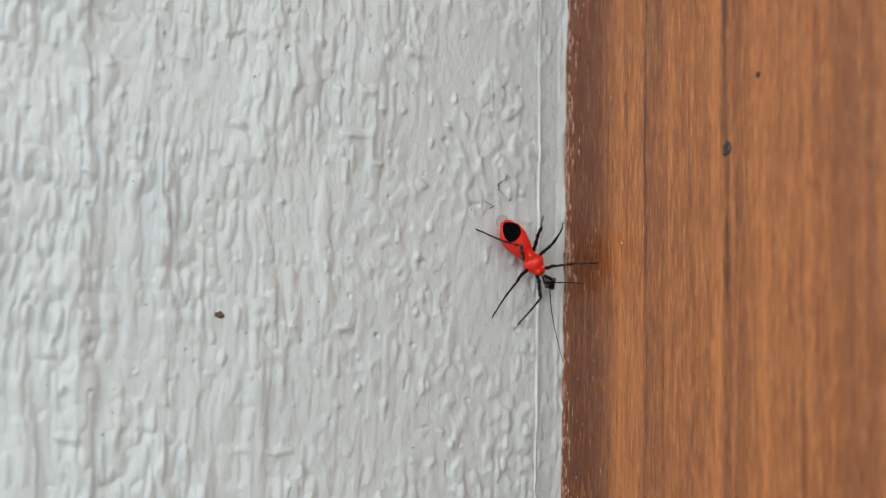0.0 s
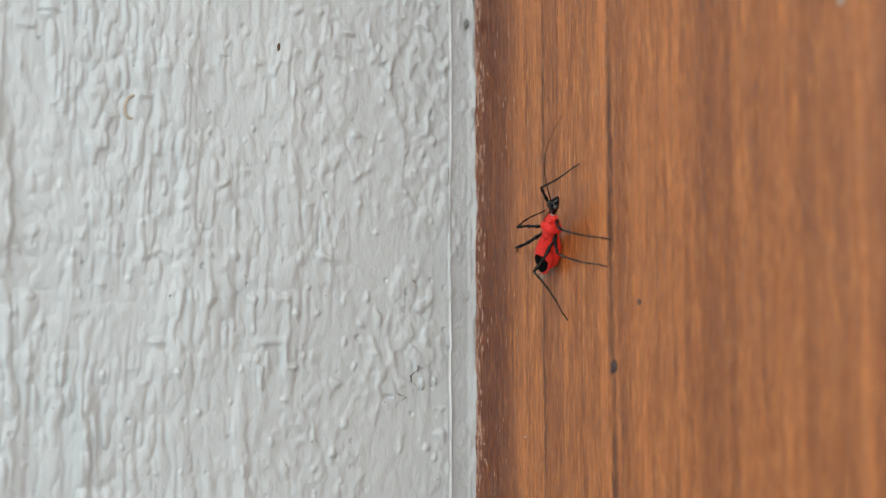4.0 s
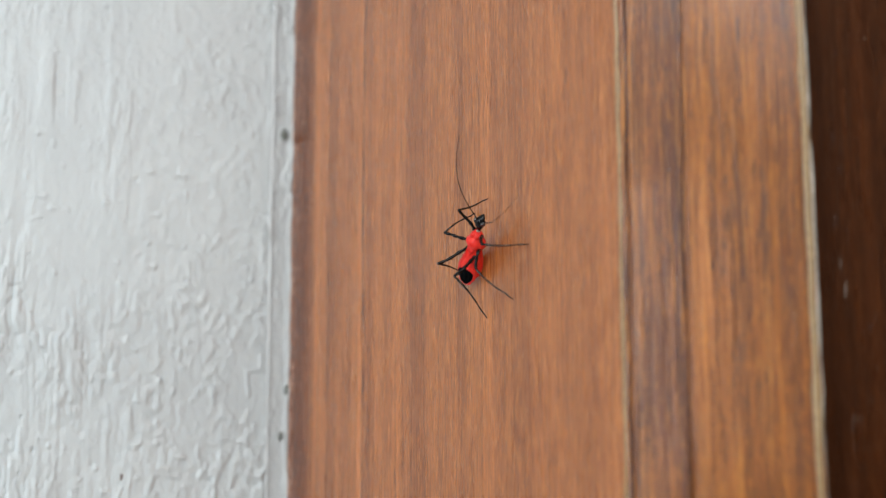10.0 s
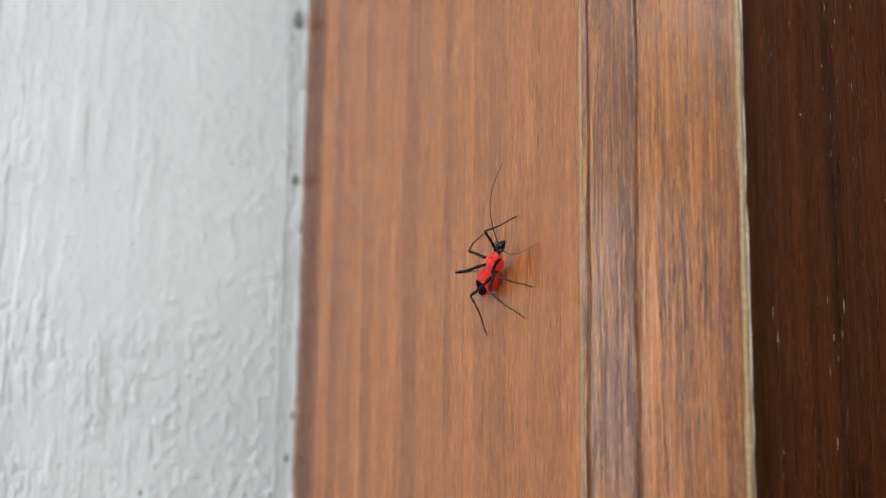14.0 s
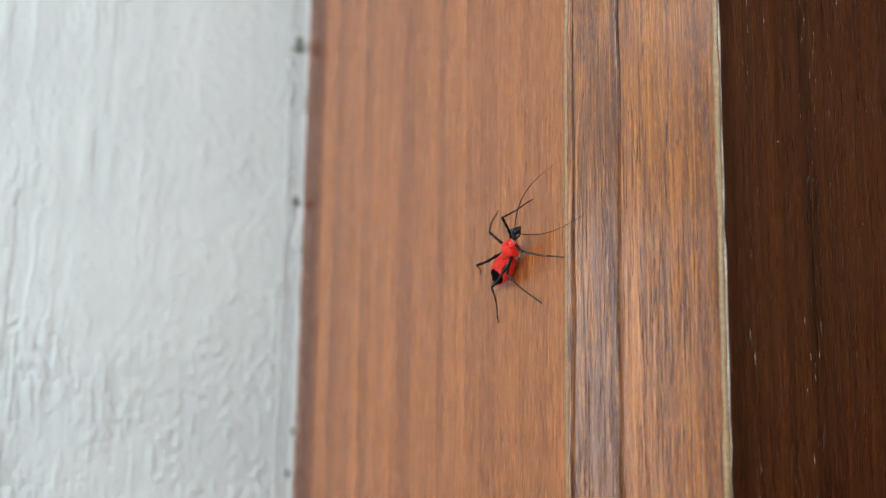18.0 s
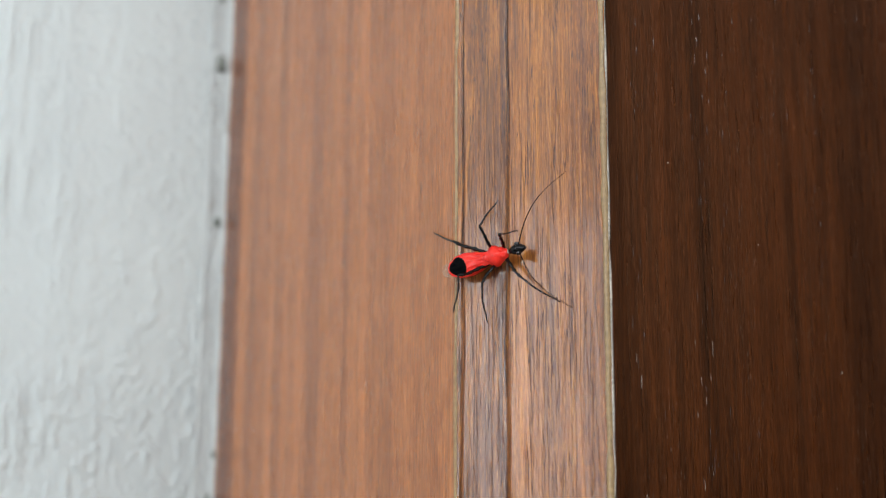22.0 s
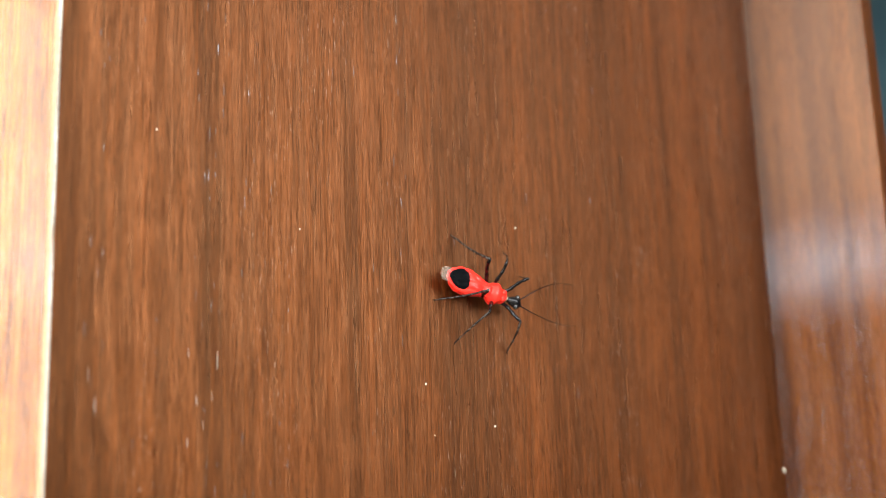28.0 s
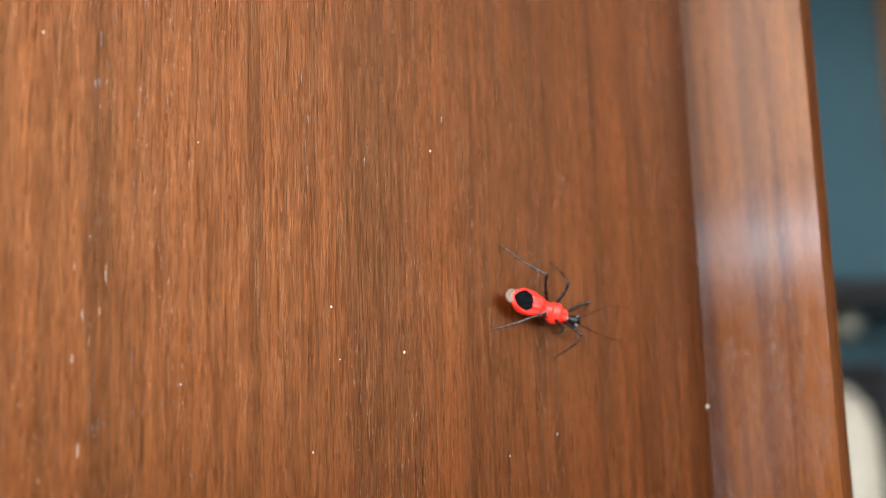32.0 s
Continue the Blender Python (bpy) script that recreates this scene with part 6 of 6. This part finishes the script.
    walk(leg_rh, [
        (0.0, pose(0.00011, -0.00080, 0.00233, 174.1, -59.8, -156.8)),
        (1.0, pose(0.00011, -0.00080, 0.00233, 168.0, -58.2, -152.1)),
        (2.0, pose(0.00011, -0.00080, 0.00233, 171.0, -64.6, -157.8)),
        (2.4, pose(0.00011, -0.00080, 0.00233, -177.0, -69.3, -165.7)),
        (2.7, pose(0.00011, -0.00080, 0.00233, 139.2, -63.1, -151.3)),
        (3.0, pose(0.00011, -0.00080, 0.00233, -174.7, -26.4, -165.5)),
        (3.3, pose(0.00011, -0.00080, 0.00233, -158.3, -49.1, -165.3)),
        (4.0, pose(0.00011, -0.00080, 0.00233, -157.7, -43.1, -162.2)),
        (4.5, pose(0.00011, -0.00080, 0.00233, -167.8, -40.5, -154.6)),
        (6.5, pose(0.00011, -0.00080, 0.00233, -152.7, -49.5, -167.3)),
        (7.0, pose(0.00011, -0.00080, 0.00233, -172.5, -25.7, -167.2)),
        (7.5, pose(0.00011, -0.00080, 0.00233, -162.6, -37.5, -165.4)),
        (8.0, pose(0.00011, -0.00080, 0.00233, -146.4, -46.2, -169.8)),
        (9.0, pose(0.00011, -0.00080, 0.00233, -170.1, -44.8, -160.9)),
        (10.0, pose(0.00011, -0.00080, 0.00233, -141.0, -60.9, 179.9)),
        (11.0, pose(0.00011, -0.00080, 0.00233, -170.5, -52.6, -163.4)),
        (12.0, pose(0.00011, -0.00080, 0.00233, -152.7, -56.9, -164.7)),
        (13.0, pose(0.00011, -0.00080, 0.00233, -159.6, -51.2, -162.3)),
        (14.0, pose(0.00011, -0.00080, 0.00233, -157.7, -46.6, -172.9)),
        (17.0, pose(0.00011, -0.00080, 0.00233, -137.8, -68.2, 176.4)),
        (18.0, pose(0.00011, -0.00080, 0.00233, 175.2, -43.6, -162.1)),
        (19.0, pose(0.00011, -0.00080, 0.00233, -160.3, -53.6, -166.2)),
        (20.0, pose(0.00011, -0.00080, 0.00233, -167.9, -33.2, -160.4)),
        (20.5, pose(0.00011, -0.00080, 0.00233, -175.1, 2.0, -161.2)),
        (21.0, pose(0.00011, -0.00080, 0.00233, -174.6, -19.7, -157.9)),
        (22.0, pose(0.00011, -0.00080, 0.00233, -166.1, -47.4, -160.6)),
        (23.0, pose(0.00011, -0.00080, 0.00233, -164.7, -46.4, -164.8)),
        (24.0, pose(0.00011, -0.00080, 0.00233, -148.1, -55.7, -169.4)),
        (24.5, pose(0.00011, -0.00080, 0.00233, -161.1, -48.6, -158.1)),
        (25.3, pose(0.00011, -0.00080, 0.00233, -159.4, -58.0, -156.2)),
        (26.5, pose(0.00011, -0.00080, 0.00233, 175.4, -49.7, -143.6)),
        (27.0, pose(0.00011, -0.00080, 0.00233, -163.7, -76.1, -169.1)),
        (28.0, pose(0.00011, -0.00080, 0.00233, -175.8, -64.9, -161.0)),
        (29.0, pose(0.00011, -0.00080, 0.00233, -169.2, -52.3, -156.0)),
        (30.0, pose(0.00011, -0.00080, 0.00233, -162.3, -50.5, -162.9)),
        (31.0, pose(0.00011, -0.00080, 0.00233, -168.9, -43.6, -160.5)),
        (32.0, pose(0.00011, -0.00080, 0.00233, -166.9, -55.6, -160.7)),
    ])
    walk(shin_rh, [
        (0.0, pose(0.00594, 0.00000, 0.00000, 180.0, -67.1, 180.0)),
        (1.0, pose(0.00594, 0.00000, 0.00000, 180.0, -68.8, 180.0)),
        (2.0, pose(0.00594, 0.00000, 0.00000, 180.0, -60.2, 180.0)),
        (2.4, pose(0.00594, 0.00000, 0.00000, 180.0, -48.0, 180.0)),
        (2.7, pose(0.00594, 0.00000, 0.00000, 0.0, -74.5, 0.0)),
        (3.0, pose(0.00594, 0.00000, 0.00000, 0.0, -41.7, 0.0)),
        (3.3, pose(0.00594, 0.00000, 0.00000, 0.0, -82.9, 0.0)),
        (4.0, pose(0.00594, 0.00000, 0.00000, 0.0, -70.1, 0.0)),
        (4.5, pose(0.00594, 0.00000, 0.00000, 0.0, -63.1, 0.0)),
        (6.5, pose(0.00594, 0.00000, 0.00000, 180.0, -90.0, 180.0)),
        (7.0, pose(0.00594, 0.00000, 0.00000, 0.0, -54.8, 0.0)),
        (7.5, pose(0.00594, 0.00000, 0.00000, 0.0, -63.4, 0.0)),
        (8.0, pose(0.00594, 0.00000, 0.00000, 0.0, -84.3, 0.0)),
        (9.0, pose(0.00594, 0.00000, 0.00000, 0.0, -65.9, 0.0)),
        (10.0, pose(0.00594, 0.00000, 0.00000, 180.0, -87.5, 180.0)),
        (11.0, pose(0.00594, 0.00000, 0.00000, 0.0, -82.3, 0.0)),
        (12.0, pose(0.00594, 0.00000, 0.00000, 0.0, -89.9, 0.0)),
        (13.0, pose(0.00594, 0.00000, 0.00000, 0.0, -74.0, 0.0)),
        (14.0, pose(0.00594, 0.00000, 0.00000, 0.0, -73.1, 0.0)),
        (17.0, pose(0.00594, 0.00000, 0.00000, 180.0, -64.3, 180.0)),
        (18.0, pose(0.00594, 0.00000, 0.00000, 0.0, -67.3, 0.0)),
        (19.0, pose(0.00594, 0.00000, 0.00000, 0.0, -88.5, 0.0)),
        (20.0, pose(0.00594, 0.00000, 0.00000, 180.0, -83.9, 180.0)),
        (20.5, pose(0.00594, 0.00000, 0.00000, 0.0, -36.5, 0.0)),
        (21.0, pose(0.00594, 0.00000, 0.00000, 0.0, -68.2, 0.0)),
        (22.0, pose(0.00594, 0.00000, 0.00000, 180.0, -81.1, 180.0)),
        (23.0, pose(0.00594, 0.00000, 0.00000, 180.0, -82.7, 180.0)),
        (24.0, pose(0.00594, 0.00000, 0.00000, 180.0, -59.6, 180.0)),
        (24.5, pose(0.00594, 0.00000, 0.00000, 180.0, -76.9, 180.0)),
        (25.3, pose(0.00594, 0.00000, 0.00000, 180.0, -61.9, 180.0)),
        (26.5, pose(0.00594, 0.00000, 0.00000, 180.0, -77.6, 180.0)),
        (27.0, pose(0.00594, 0.00000, 0.00000, 180.0, -33.4, 180.0)),
        (28.0, pose(0.00594, 0.00000, 0.00000, 180.0, -52.3, 180.0)),
        (29.0, pose(0.00594, 0.00000, 0.00000, 180.0, -70.1, 180.0)),
        (30.0, pose(0.00594, 0.00000, 0.00000, 180.0, -71.9, 180.0)),
        (31.0, pose(0.00594, 0.00000, 0.00000, 180.0, -86.7, 180.0)),
        (32.0, pose(0.00594, 0.00000, 0.00000, 180.0, -69.6, 180.0)),
    ])
    walk(antenna_l, [
        (0.0, pose(0.00531, 0.00027, 0.00329, 0.0, -1.0, 36.0)),
        (1.0, pose(0.00531, 0.00027, 0.00329, 0.0, 9.0, 44.0)),
        (2.0, pose(0.00531, 0.00027, 0.00329, 0.0, 3.0, 52.0)),
        (4.0, pose(0.00531, 0.00027, 0.00329, 0.0, -3.0, 4.0)),
        (6.5, pose(0.00531, 0.00027, 0.00329, 0.0, 8.4, 9.1)),
        (9.0, pose(0.00531, 0.00027, 0.00329, 0.0, 7.0, 10.0)),
        (10.0, pose(0.00531, 0.00027, 0.00329, 0.0, 1.0, 34.0)),
        (11.0, pose(0.00531, 0.00027, 0.00329, 0.0, 13.2, 25.8)),
        (12.0, pose(0.00531, 0.00027, 0.00329, 0.0, 11.0, 36.0)),
        (13.0, pose(0.00531, 0.00027, 0.00329, 0.0, 11.0, 20.0)),
        (14.0, pose(0.00531, 0.00027, 0.00329, 0.0, 9.0, 36.0)),
        (17.0, pose(0.00531, 0.00027, 0.00329, 0.0, -15.0, 12.0)),
        (18.0, pose(0.00531, 0.00027, 0.00329, 0.0, 11.0, 0.0)),
        (19.0, pose(0.00531, 0.00027, 0.00329, 0.0, 11.0, 12.0)),
        (20.0, pose(0.00531, 0.00027, 0.00329, 0.0, 11.0, -8.0)),
        (21.0, pose(0.00531, 0.00027, 0.00329, 0.0, -7.0, 32.0)),
        (22.0, pose(0.00531, 0.00027, 0.00329, 0.0, -5.0, 40.0)),
        (23.0, pose(0.00531, 0.00027, 0.00329, 0.0, -7.0, 48.0)),
        (24.0, pose(0.00531, 0.00027, 0.00329, 0.0, -45.0, 10.0)),
        (26.5, pose(0.00531, 0.00027, 0.00329, 0.0, -0.6, 26.6)),
        (27.0, pose(0.00531, 0.00027, 0.00329, 0.0, 11.0, 26.0)),
        (28.0, pose(0.00531, 0.00027, 0.00329, 0.0, 11.0, 32.0)),
        (29.0, pose(0.00531, 0.00027, 0.00329, 0.0, -1.0, 40.0)),
        (30.0, pose(0.00531, 0.00027, 0.00329, 0.0, 1.0, 40.0)),
        (31.0, pose(0.00531, 0.00027, 0.00329, 0.0, 7.0, 38.0)),
        (32.0, pose(0.00531, 0.00027, 0.00329, 0.0, 11.0, 26.0)),
    ])
    walk(antenna_r, [
        (0.0, pose(0.00531, -0.00027, 0.00329, 0.0, -29.0, -46.0)),
        (1.0, pose(0.00531, -0.00027, 0.00329, 0.0, -45.0, -66.0)),
        (2.0, pose(0.00531, -0.00027, 0.00329, 0.0, -45.0, -70.0)),
        (10.0, pose(0.00531, -0.00027, 0.00329, 0.0, -21.0, -38.0)),
        (12.0, pose(0.00531, -0.00027, 0.00329, 0.0, 7.0, -36.0)),
        (13.0, pose(0.00531, -0.00027, 0.00329, 0.0, 5.0, -36.0)),
        (14.0, pose(0.00531, -0.00027, 0.00329, 0.0, -13.0, -40.0)),
        (17.0, pose(0.00531, -0.00027, 0.00329, 0.0, -19.0, -46.0)),
        (18.0, pose(0.00531, -0.00027, 0.00329, 0.0, 11.0, -40.0)),
        (19.0, pose(0.00531, -0.00027, 0.00329, 0.0, 7.0, -44.0)),
        (20.0, pose(0.00531, -0.00027, 0.00329, 0.0, -7.0, -52.0)),
        (22.0, pose(0.00531, -0.00027, 0.00329, 0.0, -13.0, -60.0)),
        (23.0, pose(0.00531, -0.00027, 0.00329, 0.0, -9.0, -58.0)),
        (24.0, pose(0.00531, -0.00027, 0.00329, 0.0, -39.0, -48.0)),
        (27.0, pose(0.00531, -0.00027, 0.00329, 0.0, 11.0, -6.0)),
        (28.0, pose(0.00531, -0.00027, 0.00329, 0.0, 11.0, 8.0)),
        (29.0, pose(0.00531, -0.00027, 0.00329, 0.0, 9.0, -26.0)),
        (30.0, pose(0.00531, -0.00027, 0.00329, 0.0, 11.0, -28.0)),
        (31.0, pose(0.00531, -0.00027, 0.00329, 0.0, -33.0, -70.0)),
        (32.0, pose(0.00531, -0.00027, 0.00329, 0.0, 11.0, 8.0)),
    ])


motions()
